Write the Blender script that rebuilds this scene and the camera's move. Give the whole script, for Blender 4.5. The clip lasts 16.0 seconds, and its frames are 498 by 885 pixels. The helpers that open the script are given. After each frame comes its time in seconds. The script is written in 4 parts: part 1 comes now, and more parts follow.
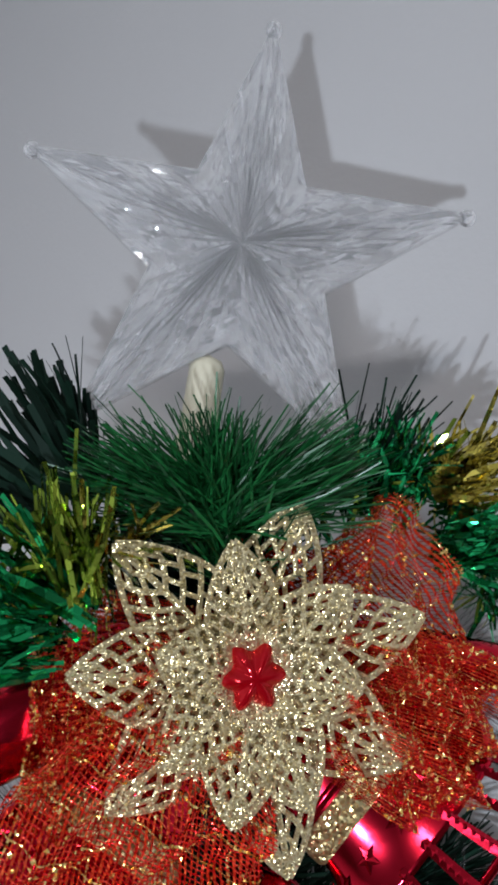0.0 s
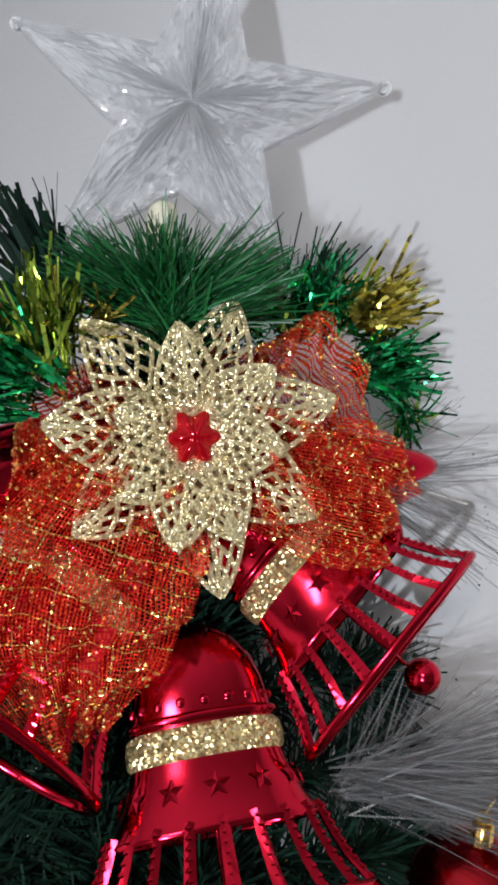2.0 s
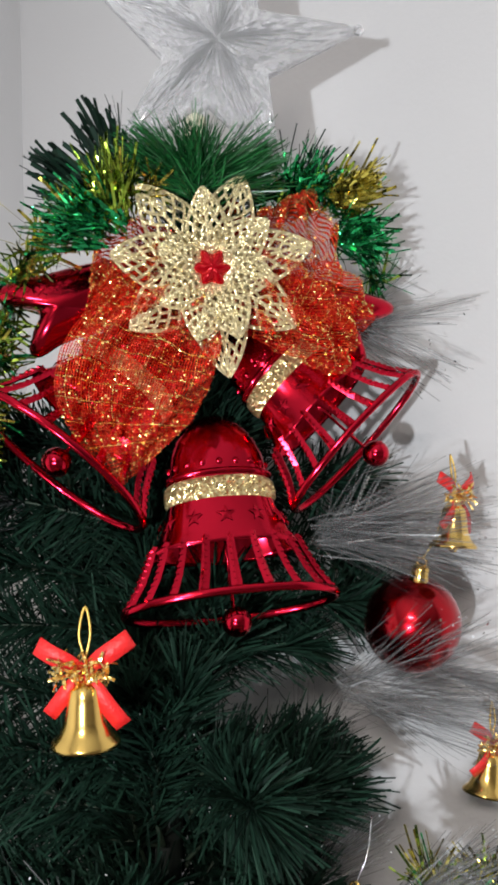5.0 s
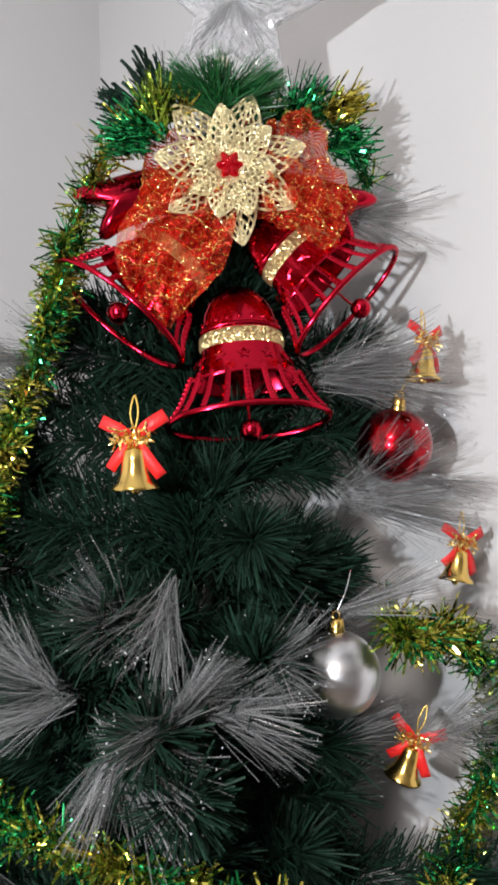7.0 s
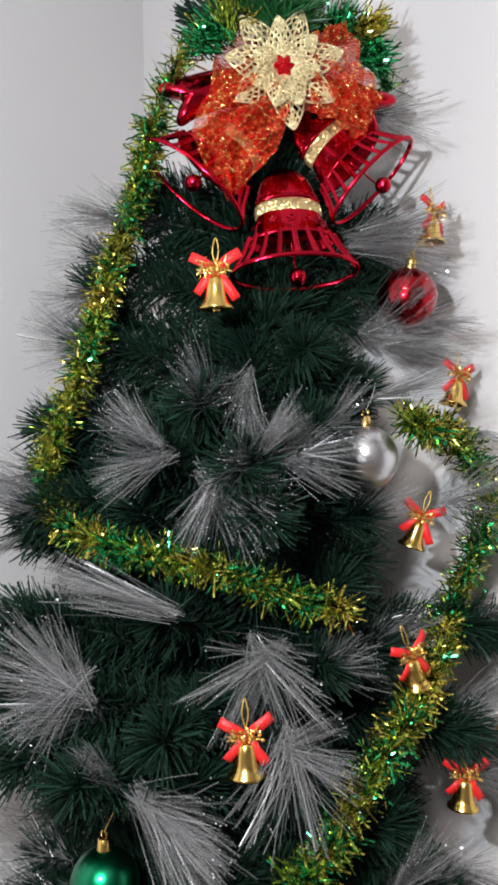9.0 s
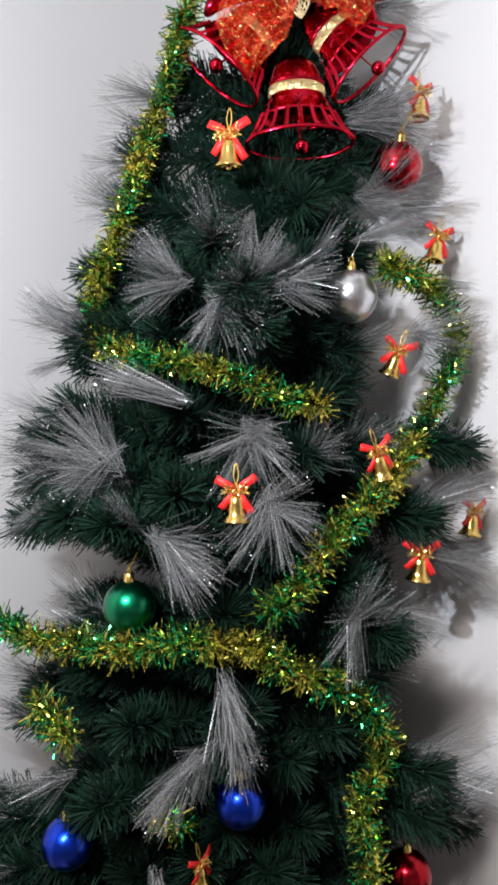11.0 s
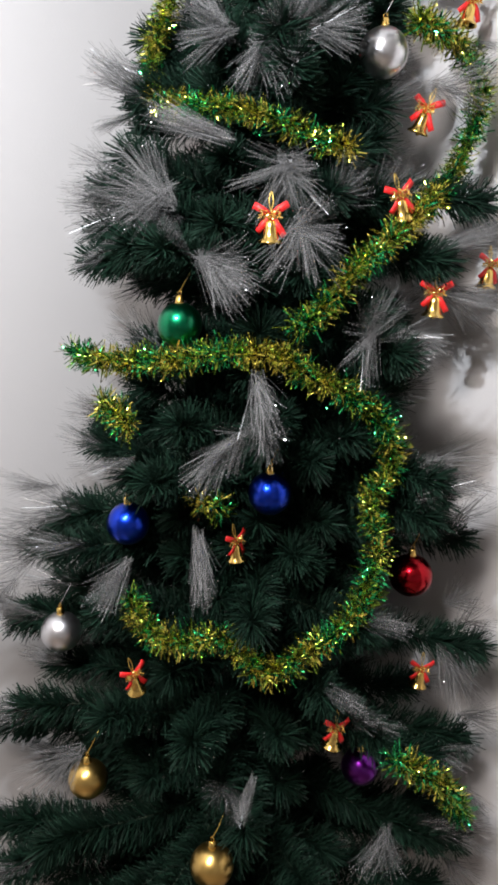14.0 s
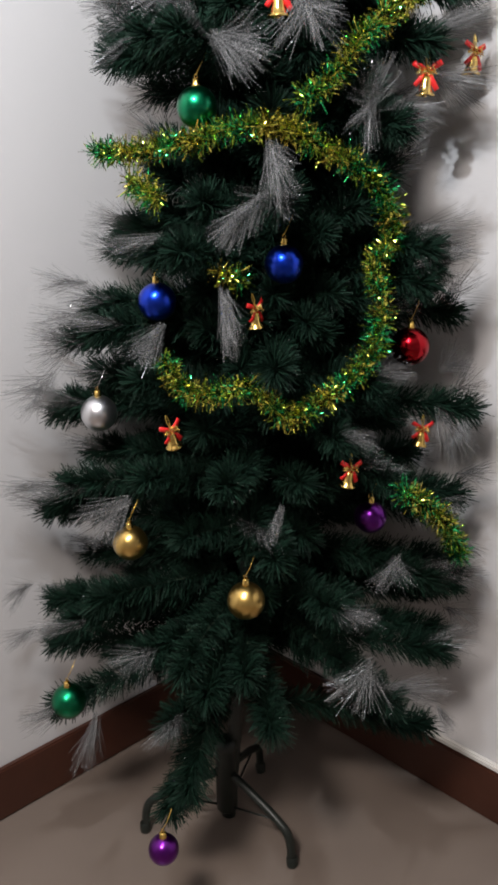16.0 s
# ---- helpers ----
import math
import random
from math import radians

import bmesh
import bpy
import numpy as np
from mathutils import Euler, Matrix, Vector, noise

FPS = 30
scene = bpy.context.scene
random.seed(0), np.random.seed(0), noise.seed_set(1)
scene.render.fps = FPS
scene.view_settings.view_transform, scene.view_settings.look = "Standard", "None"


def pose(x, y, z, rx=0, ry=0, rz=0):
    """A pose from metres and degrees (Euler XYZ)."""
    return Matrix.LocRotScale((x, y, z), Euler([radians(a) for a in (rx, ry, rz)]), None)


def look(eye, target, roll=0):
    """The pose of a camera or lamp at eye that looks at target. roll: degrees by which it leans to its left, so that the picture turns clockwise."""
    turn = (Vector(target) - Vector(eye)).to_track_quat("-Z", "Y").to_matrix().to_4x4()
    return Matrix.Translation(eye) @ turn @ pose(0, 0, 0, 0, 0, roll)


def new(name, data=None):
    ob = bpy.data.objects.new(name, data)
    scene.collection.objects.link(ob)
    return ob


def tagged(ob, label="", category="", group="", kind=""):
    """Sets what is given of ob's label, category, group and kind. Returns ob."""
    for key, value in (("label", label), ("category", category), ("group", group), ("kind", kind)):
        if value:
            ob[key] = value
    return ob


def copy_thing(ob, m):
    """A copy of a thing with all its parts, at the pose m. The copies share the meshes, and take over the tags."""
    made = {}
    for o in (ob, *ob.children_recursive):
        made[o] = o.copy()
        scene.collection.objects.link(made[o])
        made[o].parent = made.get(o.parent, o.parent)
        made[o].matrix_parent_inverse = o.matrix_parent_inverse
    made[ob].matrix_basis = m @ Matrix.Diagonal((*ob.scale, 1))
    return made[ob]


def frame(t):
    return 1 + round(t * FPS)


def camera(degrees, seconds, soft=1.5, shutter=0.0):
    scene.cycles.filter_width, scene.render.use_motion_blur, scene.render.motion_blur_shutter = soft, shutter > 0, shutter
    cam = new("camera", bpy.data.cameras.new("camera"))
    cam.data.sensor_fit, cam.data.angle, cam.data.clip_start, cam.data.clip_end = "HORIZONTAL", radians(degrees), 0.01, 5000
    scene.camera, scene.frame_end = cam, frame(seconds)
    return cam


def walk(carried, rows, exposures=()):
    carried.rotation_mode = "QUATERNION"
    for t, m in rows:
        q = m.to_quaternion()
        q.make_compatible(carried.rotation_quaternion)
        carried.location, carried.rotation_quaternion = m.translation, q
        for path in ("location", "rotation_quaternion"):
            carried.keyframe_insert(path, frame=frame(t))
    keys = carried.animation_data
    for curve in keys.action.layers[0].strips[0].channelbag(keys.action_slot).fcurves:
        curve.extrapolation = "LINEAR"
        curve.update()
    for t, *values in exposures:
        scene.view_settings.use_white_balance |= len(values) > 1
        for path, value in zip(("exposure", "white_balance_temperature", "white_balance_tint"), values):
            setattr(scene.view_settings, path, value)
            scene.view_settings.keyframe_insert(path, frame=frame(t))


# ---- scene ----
cam = camera(34.38, 16.0, 3.3)
PATH = [
    (0, (0.2127, -0.0557, 1.9500), (-0.8393, 1.6428, 2.0405), -2.63),
    (0.5, (0.2182, -0.0672, 1.9315), (-0.8271, 1.6354, 2.0245), -2.50),
    (1, (0.2227, -0.0765, 1.9157), (-0.8260, 1.6246, 1.9942), -2.50),
    (1.5, (0.2373, -0.0900, 1.8964), (-0.8070, 1.6143, 1.9671), -2.41),
    (2, (0.2527, -0.0936, 1.8792), (-0.7758, 1.6206, 1.9407), -2.24),
    (2.5, (0.2604, -0.1011, 1.8579), (-0.7677, 1.6139, 1.9000), -2.08),
    (3, (0.2713, -0.1084, 1.8436), (-0.7499, 1.6108, 1.8855), -1.49),
    (3.5, (0.2829, -0.1171, 1.8282), (-0.7568, 1.5913, 1.8534), -0.91),
    (4, (0.2984, -0.1408, 1.8129), (-0.7525, 1.5607, 1.8319), -0.80),
    (4.2, (0.3028, -0.1540, 1.8084), (-0.7572, 1.5418, 1.8340), -0.79),
    (6.3, (0.4359, -0.2502, 1.7229), (-0.8545, 1.2772, 1.7667), -2.01),
    (6.5, (0.4456, -0.2607, 1.7065), (-0.8573, 1.2557, 1.7594), -1.88),
    (7, (0.4699, -0.2803, 1.6759), (-0.8464, 1.2247, 1.7225), -1.71),
    (7.5, (0.4870, -0.3018, 1.6514), (-0.8287, 1.2043, 1.6806), -1.44),
    (8, (0.4940, -0.3465, 1.6277), (-0.8143, 1.1661, 1.6436), -1.26),
    (8.5, (0.5167, -0.3943, 1.5942), (-0.7783, 1.1298, 1.5825), -1.13),
    (8.7, (0.5158, -0.4194, 1.5786), (-0.7459, 1.1324, 1.5664), -1.16),
    (10.8, (0.6716, -0.5279, 1.4437), (-0.7009, 0.9203, 1.3050), 0.21),
    (11, (0.6786, -0.5402, 1.4426), (-0.6991, 0.9005, 1.2812), 0.26),
    (11.5, (0.6718, -0.5560, 1.4262), (-0.7029, 0.8837, 1.2332), 0.45),
    (12, (0.6693, -0.5642, 1.3977), (-0.6970, 0.8775, 1.1643), 0.55),
    (12.5, (0.7196, -0.5701, 1.3764), (-0.6475, 0.8636, 1.1015), 0.43),
    (13, (0.7600, -0.5913, 1.3567), (-0.6573, 0.7848, 1.0445), 0.78),
    (13.5, (0.7807, -0.6228, 1.3235), (-0.6679, 0.7065, 0.9569), 1.20),
    (14, (0.8141, -0.6273, 1.2927), (-0.6358, 0.6750, 0.8436), 1.10),
    (14.5, (0.8109, -0.6429, 1.2624), (-0.6596, 0.6017, 0.7253), 0.60),
    (15, (0.8015, -0.6668, 1.2126), (-0.6620, 0.5613, 0.6210), 0.50),
    (15.5, (0.8444, -0.7119, 1.1571), (-0.5691, 0.5665, 0.5508), -0.55),
    (16, (0.9065, -0.7836, 1.1149), (-0.4783, 0.5250, 0.5067), -1.19),
]


def path_pose(eye, target, roll):
    return look(eye, target, roll)


EXPOSURES = [(0, -0.84, 6250, 12), (2.5, -0.36, 6550, 11.5), (4.2, -0.30, 6750, 11.5), (7, -0.10, 6900, 13.5), (8.5, -0.08, 6850, 13.5), (11, 0.18, 6650, 13.5), (13, 0.35, 6800, 14), (16, 0.16, 6850, 13.5)]
walk(cam, [(t, path_pose(e, g, r)) for t, e, g, r in PATH], EXPOSURES)

# ---- light ----
world = bpy.data.worlds.new("world")
scene.world = world
world.use_nodes = True
world.node_tree.nodes["Background"].inputs[0].default_value = (0.8, 0.85, 1.0, 1)
world.node_tree.nodes["Background"].inputs[1].default_value = 0.02


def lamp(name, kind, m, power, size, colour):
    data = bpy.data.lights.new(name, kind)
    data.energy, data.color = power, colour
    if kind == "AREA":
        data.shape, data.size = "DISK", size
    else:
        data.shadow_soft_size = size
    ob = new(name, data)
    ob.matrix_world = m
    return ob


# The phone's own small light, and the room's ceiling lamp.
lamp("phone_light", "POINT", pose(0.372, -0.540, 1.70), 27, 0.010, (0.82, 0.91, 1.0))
lamp("ceiling_light", "AREA", pose(0.85, -1.60, 2.56), 56, 0.45, (1.0, 0.965, 0.95))

# ---- materials ----


def mat(name, base, rough=0.5, metal=0.0, vary=0.15, scale=30.0, bump=0.0, bump_scale=200.0, island=0.0, coat=0.0, trans=0.0, ior=1.45, two=None, spec=0.5):
    m = bpy.data.materials.new(name)
    m.use_nodes = True
    nt = m.node_tree
    b = nt.nodes["Principled BSDF"]
    b.inputs["Roughness"].default_value = rough
    b.inputs["Metallic"].default_value = metal
    b.inputs["Specular IOR Level"].default_value = spec
    b.inputs["Coat Weight"].default_value = coat
    b.inputs["Coat Roughness"].default_value = 0.08
    b.inputs["Transmission Weight"].default_value = trans
    b.inputs["IOR"].default_value = ior
    tc = nt.nodes.new("ShaderNodeTexCoord")
    n1 = nt.nodes.new("ShaderNodeTexNoise")
    n1.inputs["Scale"].default_value, n1.inputs["Detail"].default_value = scale, 6
    nt.links.new(tc.outputs["Object"], n1.inputs["Vector"])
    ramp = nt.nodes.new("ShaderNodeMix")
    ramp.data_type = "RGBA"
    lo = [c * (1 - vary) for c in base]
    hi = [min(1, c * (1 + vary)) for c in (two or base)]
    ramp.inputs["A"].default_value, ramp.inputs["B"].default_value = (*lo, 1), (*hi, 1)
    source = n1.outputs["Fac"]
    if island:
        geo = nt.nodes.new("ShaderNodeNewGeometry")
        mix = nt.nodes.new("ShaderNodeMix")
        mix.inputs["Factor"].default_value = island
        nt.links.new(n1.outputs["Fac"], mix.inputs["A"])
        nt.links.new(geo.outputs["Random Per Island"], mix.inputs["B"])
        source = mix.outputs["Result"]
    nt.links.new(source, ramp.inputs["Factor"])
    nt.links.new(ramp.outputs["Result"], b.inputs["Base Color"])
    if bump:
        n2 = nt.nodes.new("ShaderNodeTexNoise")
        n2.inputs["Scale"].default_value, n2.inputs["Detail"].default_value = bump_scale, 3
        nt.links.new(tc.outputs["Object"], n2.inputs["Vector"])
        bp = nt.nodes.new("ShaderNodeBump")
        bp.inputs["Strength"].default_value, bp.inputs["Distance"].default_value = bump, 0.002
        nt.links.new(n2.outputs["Fac"], bp.inputs["Height"])
        nt.links.new(bp.outputs["Normal"], b.inputs["Normal"])
    return m


def glitter(name, base, two, scale=1400.0, rough=0.28, tilt=0.75, metal=0.85):
    """Metal flakes, each turned its own way."""
    m = bpy.data.materials.new(name)
    m.use_nodes = True
    nt = m.node_tree
    b = nt.nodes["Principled BSDF"]
    b.inputs["Roughness"].default_value, b.inputs["Metallic"].default_value = rough, metal
    tc = nt.nodes.new("ShaderNodeTexCoord")
    vo = nt.nodes.new("ShaderNodeTexVoronoi")
    vo.inputs["Scale"].default_value = scale
    nt.links.new(tc.outputs["Object"], vo.inputs["Vector"])
    geo = nt.nodes.new("ShaderNodeNewGeometry")
    sub = nt.nodes.new("ShaderNodeVectorMath")
    sub.operation = "SUBTRACT"
    sub.inputs[1].default_value = (0.5, 0.5, 0.5)
    nt.links.new(vo.outputs["Color"], sub.inputs[0])
    mul = nt.nodes.new("ShaderNodeVectorMath")
    mul.operation = "MULTIPLY_ADD"
    mul.inputs[1].default_value = (2 * tilt,) * 3
    nt.links.new(sub.outputs[0], mul.inputs[0])
    nt.links.new(geo.outputs["Normal"], mul.inputs[2])
    nor = nt.nodes.new("ShaderNodeVectorMath")
    nor.operation = "NORMALIZE"
    nt.links.new(mul.outputs[0], nor.inputs[0])
    nt.links.new(nor.outputs[0], b.inputs["Normal"])
    mix = nt.nodes.new("ShaderNodeMix")
    mix.data_type = "RGBA"
    mix.inputs["A"].default_value, mix.inputs["B"].default_value = (*base, 1), (*two, 1)
    sep = nt.nodes.new("ShaderNodeSeparateColor")
    nt.links.new(vo.outputs["Color"], sep.inputs[0])
    nt.links.new(sep.outputs[0], mix.inputs["Factor"])
    nt.links.new(mix.outputs["Result"], b.inputs["Base Color"])
    return m


def see_through(m, share):
    """Thin clear plastic: that share of the light goes straight on."""
    nt = m.node_tree
    out, b = nt.nodes["Material Output"], nt.nodes["Principled BSDF"]
    clear, mix = nt.nodes.new("ShaderNodeBsdfTransparent"), nt.nodes.new("ShaderNodeMixShader")
    mix.inputs[0].default_value = share
    nt.links.new(b.outputs[0], mix.inputs[1])
    nt.links.new(clear.outputs[0], mix.inputs[2])
    nt.links.new(mix.outputs[0], out.inputs["Surface"])
    return m


WALL = mat("wall_paint", (0.60, 0.59, 0.59), 0.75, vary=0.03, scale=3, bump=0.12, bump_scale=260)
CEIL = mat("ceiling_paint", (0.8, 0.8, 0.78), 0.8, vary=0.02, scale=3)
FLOOR = mat("floor_tile", (0.17, 0.135, 0.112), 0.34, vary=0.10, scale=7, bump=0.03, bump_scale=60)
WOOD = mat("dark_wood", (0.055, 0.018, 0.010), 0.42, vary=0.35, scale=14, bump=0.15, bump_scale=90)
LEDGE = mat("pale_edge", (0.7, 0.68, 0.64), 0.6, vary=0.06, scale=30)
NEEDLE = mat("pvc_needle", (0.006, 0.014, 0.010), 0.6, vary=0.4, scale=20, island=0.8, two=(0.008, 0.026, 0.016), spec=0.12)
LEAF = mat("pvc_strip", (0.003, 0.040, 0.010), 0.33, vary=0.5, scale=20, island=0.8, two=(0.009, 0.10, 0.024))
STEM = mat("stem_wire", (0.02, 0.035, 0.02), 0.6, vary=0.3)
FIBRE = see_through(mat("clear_fibre", (0.03, 0.033, 0.033), 0.2, vary=0.3, island=0.85, two=(0.25, 0.25, 0.25)), 0.60)
SPARK = mat("fibre_end", (0.85, 0.87, 0.9), 0.12, metal=0.9, vary=0.05)
BLACK = mat("stand_paint", (0.012, 0.016, 0.013), 0.4, vary=0.4, scale=40, bump=0.1)
GOLDFOIL = glitter("gold_foil", (0.16, 0.12, 0.01), (0.98, 0.84, 0.17), scale=230, rough=0.15, tilt=0.65)
GREENFOIL = glitter("green_foil", (0.002, 0.05, 0.012), (0.03, 0.60, 0.20), scale=230, rough=0.15, tilt=0.65)
LIMEFOIL = glitter("lime_foil", (0.03, 0.09, 0.01), (0.46, 0.62, 0.08), scale=230, rough=0.15, tilt=0.65)
REDCHROME = mat("red_chrome", (0.58, 0.012, 0.034), 0.13, 1.0, vary=0.10, scale=25, bump=0.03, bump_scale=120)
GOLDGLIT = glitter("gold_glitter", (0.70, 0.55, 0.24), (0.97, 0.87, 0.57), scale=2400, rough=0.28)
BANDGLIT = glitter("band_glitter", (0.80, 0.60, 0.22), (0.98, 0.84, 0.45), scale=1100)
REDTHREAD = glitter("red_foil_thread", (0.84, 0.018, 0.016), (0.95, 0.14, 0.035), scale=700, rough=0.26, tilt=0.5, metal=0.55)
REDSHINE = glitter("red_cellophane", (0.85, 0.01, 0.02), (1.0, 0.09, 0.05), scale=500, rough=0.2, tilt=0.5, metal=0.6)
GOLDTHREAD = glitter("gold_foil_thread", (0.90, 0.48, 0.08), (1.0, 0.82, 0.34), scale=900, rough=0.25, tilt=0.5)
GEM = mat("red_acrylic", (0.42, 0.0, 0.006), 0.12, vary=0.1, metal=0.5)
CLEAR = mat("clear_plastic", (0.95, 0.95, 0.96), 0.06, vary=0.02, scale=90, trans=0.76, ior=1.48, bump=0.2, bump_scale=140)
CREAM = mat("cream_plastic", (0.72, 0.68, 0.52), 0.45, vary=0.12, scale=120)
REDRIB = mat("red_satin", (0.72, 0.02, 0.02), 0.4, vary=0.2, scale=120, bump=0.3, bump_scale=900)
BRASS = mat("gold_metal", (0.83, 0.55, 0.16), 0.2, 1.0, vary=0.12, scale=60, bump=0.06, bump_scale=150)
STRING = mat("gold_cord", (0.75, 0.5, 0.12), 0.35, 0.8, vary=0.2, scale=400)


def bauble(name, colour, rough=0.28, metal=1.0):
    return mat(name, colour, rough, metal, vary=0.06, scale=30, coat=0.3, bump=0.015, bump_scale=80)


# ---- builders ----


def mesh_from(verts, faces, smooth=False):
    me = bpy.data.meshes.new("mesh")
    me.from_pydata(verts, [], faces)
    if smooth:
        me.polygons.foreach_set("use_smooth", [True] * len(me.polygons))
    me.update()
    return me


def part(name, me, material, parent=None, label="", m=None):
    if material and not me.materials:
        me.materials.append(material)
    ob = new(name, me)
    if parent:
        ob.parent = parent
    if m is not None:
        ob.matrix_basis = m
    if label:
        tagged(ob, label)
    return ob


def thing(name, label, category, m=None, group="", kind=""):
    ob = new(name)
    ob.empty_display_size = 0.02
    if m is not None:
        ob.matrix_basis = m
    return tagged(ob, label, category, group, kind)


def bm_mesh(bm, smooth=True):
    me = bpy.data.meshes.new("mesh")
    bm.to_mesh(me)
    bm.free()
    if smooth:
        me.polygons.foreach_set("use_smooth", [True] * len(me.polygons))
    return me


def lathe(profile, n=40, close=False):
    """A surface of revolution about z from (radius, height) pairs."""
    verts, faces = [], []
    for r, z in profile:
        for k in range(n):
            a = 2 * math.pi * k / n
            verts.append((r * math.cos(a), r * math.sin(a), z))
    rows = len(profile)
    for j in range(rows if close else rows - 1):
        for k in range(n):
            a, b = j * n + k, j * n + (k + 1) % n
            c, d = ((j + 1) % rows) * n + (k + 1) % n, ((j + 1) % rows) * n + k
            faces.append((a, b, c, d))
    return mesh_from(verts, faces, True)


def ring(radius, tube, n=48, k=10):
    return lathe([(radius + tube * math.cos(2 * math.pi * i / k), tube * math.sin(2 * math.pi * i / k)) for i in range(k)], n, True)


def ball_mesh(r, n=40):
    rows = [(max(1e-5, r * math.sin(math.pi * i / 24)), r * math.cos(math.pi * i / 24)) for i in range(25)]
    return lathe(rows, n)


def tube(points, radius, n=8, taper=None):
    pts = [Vector(p) for p in points]
    verts, faces = [], []
    for i, p in enumerate(pts):
        d = (pts[min(i + 1, len(pts) - 1)] - pts[max(i - 1, 0)]).normalized()
        u = d.orthogonal().normalized() if i == 0 else (last - d * last.dot(d)).normalized()
        last = u
        v = d.cross(u)
        r = radius if taper is None else radius * (1 - (1 - taper) * i / (len(pts) - 1))
        for k in range(n):
            a = 2 * math.pi * k / n
            verts.append(p + r * (math.cos(a) * u + math.sin(a) * v))
    for i in range(len(pts) - 1):
        for k in range(n):
            faces.append((i * n + k, i * n + (k + 1) % n, (i + 1) * n + (k + 1) % n, (i + 1) * n + k))
    faces += [tuple(range(n - 1, -1, -1)), tuple(range((len(pts) - 1) * n, len(pts) * n))]
    return mesh_from(verts, faces, True)


def smooth_line(points, steps=8):
    """Catmull-Rom through the points."""
    p = [Vector(q) for q in points]
    p = [2 * p[0] - p[1]] + p + [2 * p[-1] - p[-2]]
    out = []
    for i in range(1, len(p) - 2):
        for s in range(steps):
            t = s / steps
            a, b, c, d = p[i - 1], p[i], p[i + 1], p[i + 2]
            out.append(0.5 * (2 * b + (c - a) * t + (2 * a - 5 * b + 4 * c - d) * t * t + (3 * b - a - 3 * c + d) * t**3))
    return out + [p[-2]]


def rough_box(lo, hi, bevel=0.004):
    bm = bmesh.new()
    bmesh.ops.create_cube(bm, size=1)
    for v in bm.verts:
        v.co = Vector([lo[i] + (v.co[i] + 0.5) * (hi[i] - lo[i]) for i in range(3)])
    if bevel:
        bmesh.ops.bevel(bm, geom=bm.edges[:], offset=bevel, segments=2, affect="EDGES")
    return bm_mesh(bm, False)


def strips_mesh(items):
    """Thin flat strips: (root, direction, side, length, width, bend)."""
    verts, faces = [], []
    for root, d, side, length, width, bend in items:
        i = len(verts)
        mid = root + d * (length * 0.55)
        tip = root + d * length + bend
        w = side * (width / 2)
        verts += [root - w, root + w, mid + w, mid - w, tip + w * 0.8, tip - w * 0.8]
        faces += [(i, i + 1, i + 2, i + 3), (i + 3, i + 2, i + 4, i + 5)]
    return mesh_from([tuple(v) for v in verts], faces)


def rnd_dir(rng):
    v = Vector((rng.gauss(0, 1), rng.gauss(0, 1), rng.gauss(0, 1)))
    return v.normalized()


# ---- the corner of the room ----
WX, WY, FAR, TOP = -0.314, 0.355, 4.6, 2.6


def structure(name, me, material, label, category):
    return tagged(part(name, me, material), label, category, kind="structure")


structure("floor", rough_box((WX - 0.1, -FAR, -0.1), (FAR, WY + 0.1, 0), 0), FLOOR, "beige glossy tiled floor in the corner", "floor")
structure("wall_west", rough_box((WX - 0.1, -FAR, 0), (WX, WY + 0.1, TOP), 0), WALL, "plain pale grey painted wall", "wall")
structure("wall_north", rough_box((WX, WY, 0), (FAR, WY + 0.1, TOP), 0), WALL, "plain pale grey painted wall", "wall")
# Unseen walls and ceiling added to close the room; FAR dims bounce and reflections.
structure("unseen_wall_east", rough_box((FAR, -FAR, 0), (FAR + 0.1, WY + 0.1, TOP), 0), WALL, "plain pale grey painted wall", "wall")
structure("unseen_wall_south", rough_box((WX - 0.1, -FAR - 0.1, 0), (FAR + 0.1, -FAR, TOP), 0), WALL, "plain pale grey painted wall", "wall")
structure("ceiling", rough_box((WX - 0.1, -FAR - 0.1, TOP), (FAR + 0.1, WY + 0.1, TOP + 0.1), 0), CEIL, "unseen plain white ceiling", "ceiling")
BH = 0.105
structure("baseboard_west", rough_box((WX, -FAR, 0.001), (WX + 0.014, WY - 0.014, BH), 0.003), WOOD, "dark brown wooden baseboard", "baseboard")
structure("baseboard_north", rough_box((WX, WY - 0.014, 0.001), (FAR, WY, BH), 0.003), WOOD, "dark brown wooden baseboard", "baseboard")
structure("trim_north", rough_box((0.1, WY - 0.012, BH + 0.001), (FAR, WY, BH + 0.014), 0.003), LEDGE, "pale caulked edge over the baseboard", "trim")


# ---- the tree ----
GARLAND_A = [
    (-0.019, 0.081, 1.851),
    (-0.030, 0.069, 1.781),
    (-0.044, 0.052, 1.719),
    (-0.043, 0.027, 1.652),
    (-0.060, 0.012, 1.591),
    (-0.078, -0.000, 1.536),
    (-0.075, 0.003, 1.485),
    (0.018, -0.012, 1.463),
    (0.075, -0.000, 1.456),
    (0.121, 0.025, 1.443),
    (0.150, 0.052, 1.425),
    (0.177, 0.090, 1.413),
]
GARLAND_B = [
    (0.172, 0.205, 1.566),
    (0.196, 0.186, 1.556),
    (0.192, 0.248, 1.549),
    (0.206, 0.283, 1.513),
    (0.211, 0.286, 1.478),
    (0.200, 0.276, 1.430),
    (0.186, 0.270, 1.391),
    (0.197, 0.213, 1.362),
    (0.205, 0.169, 1.336),
    (0.203, 0.122, 1.308),
    (0.195, 0.083, 1.278),
    (0.183, 0.050, 1.237),
    (0.165, 0.021, 1.214),
]
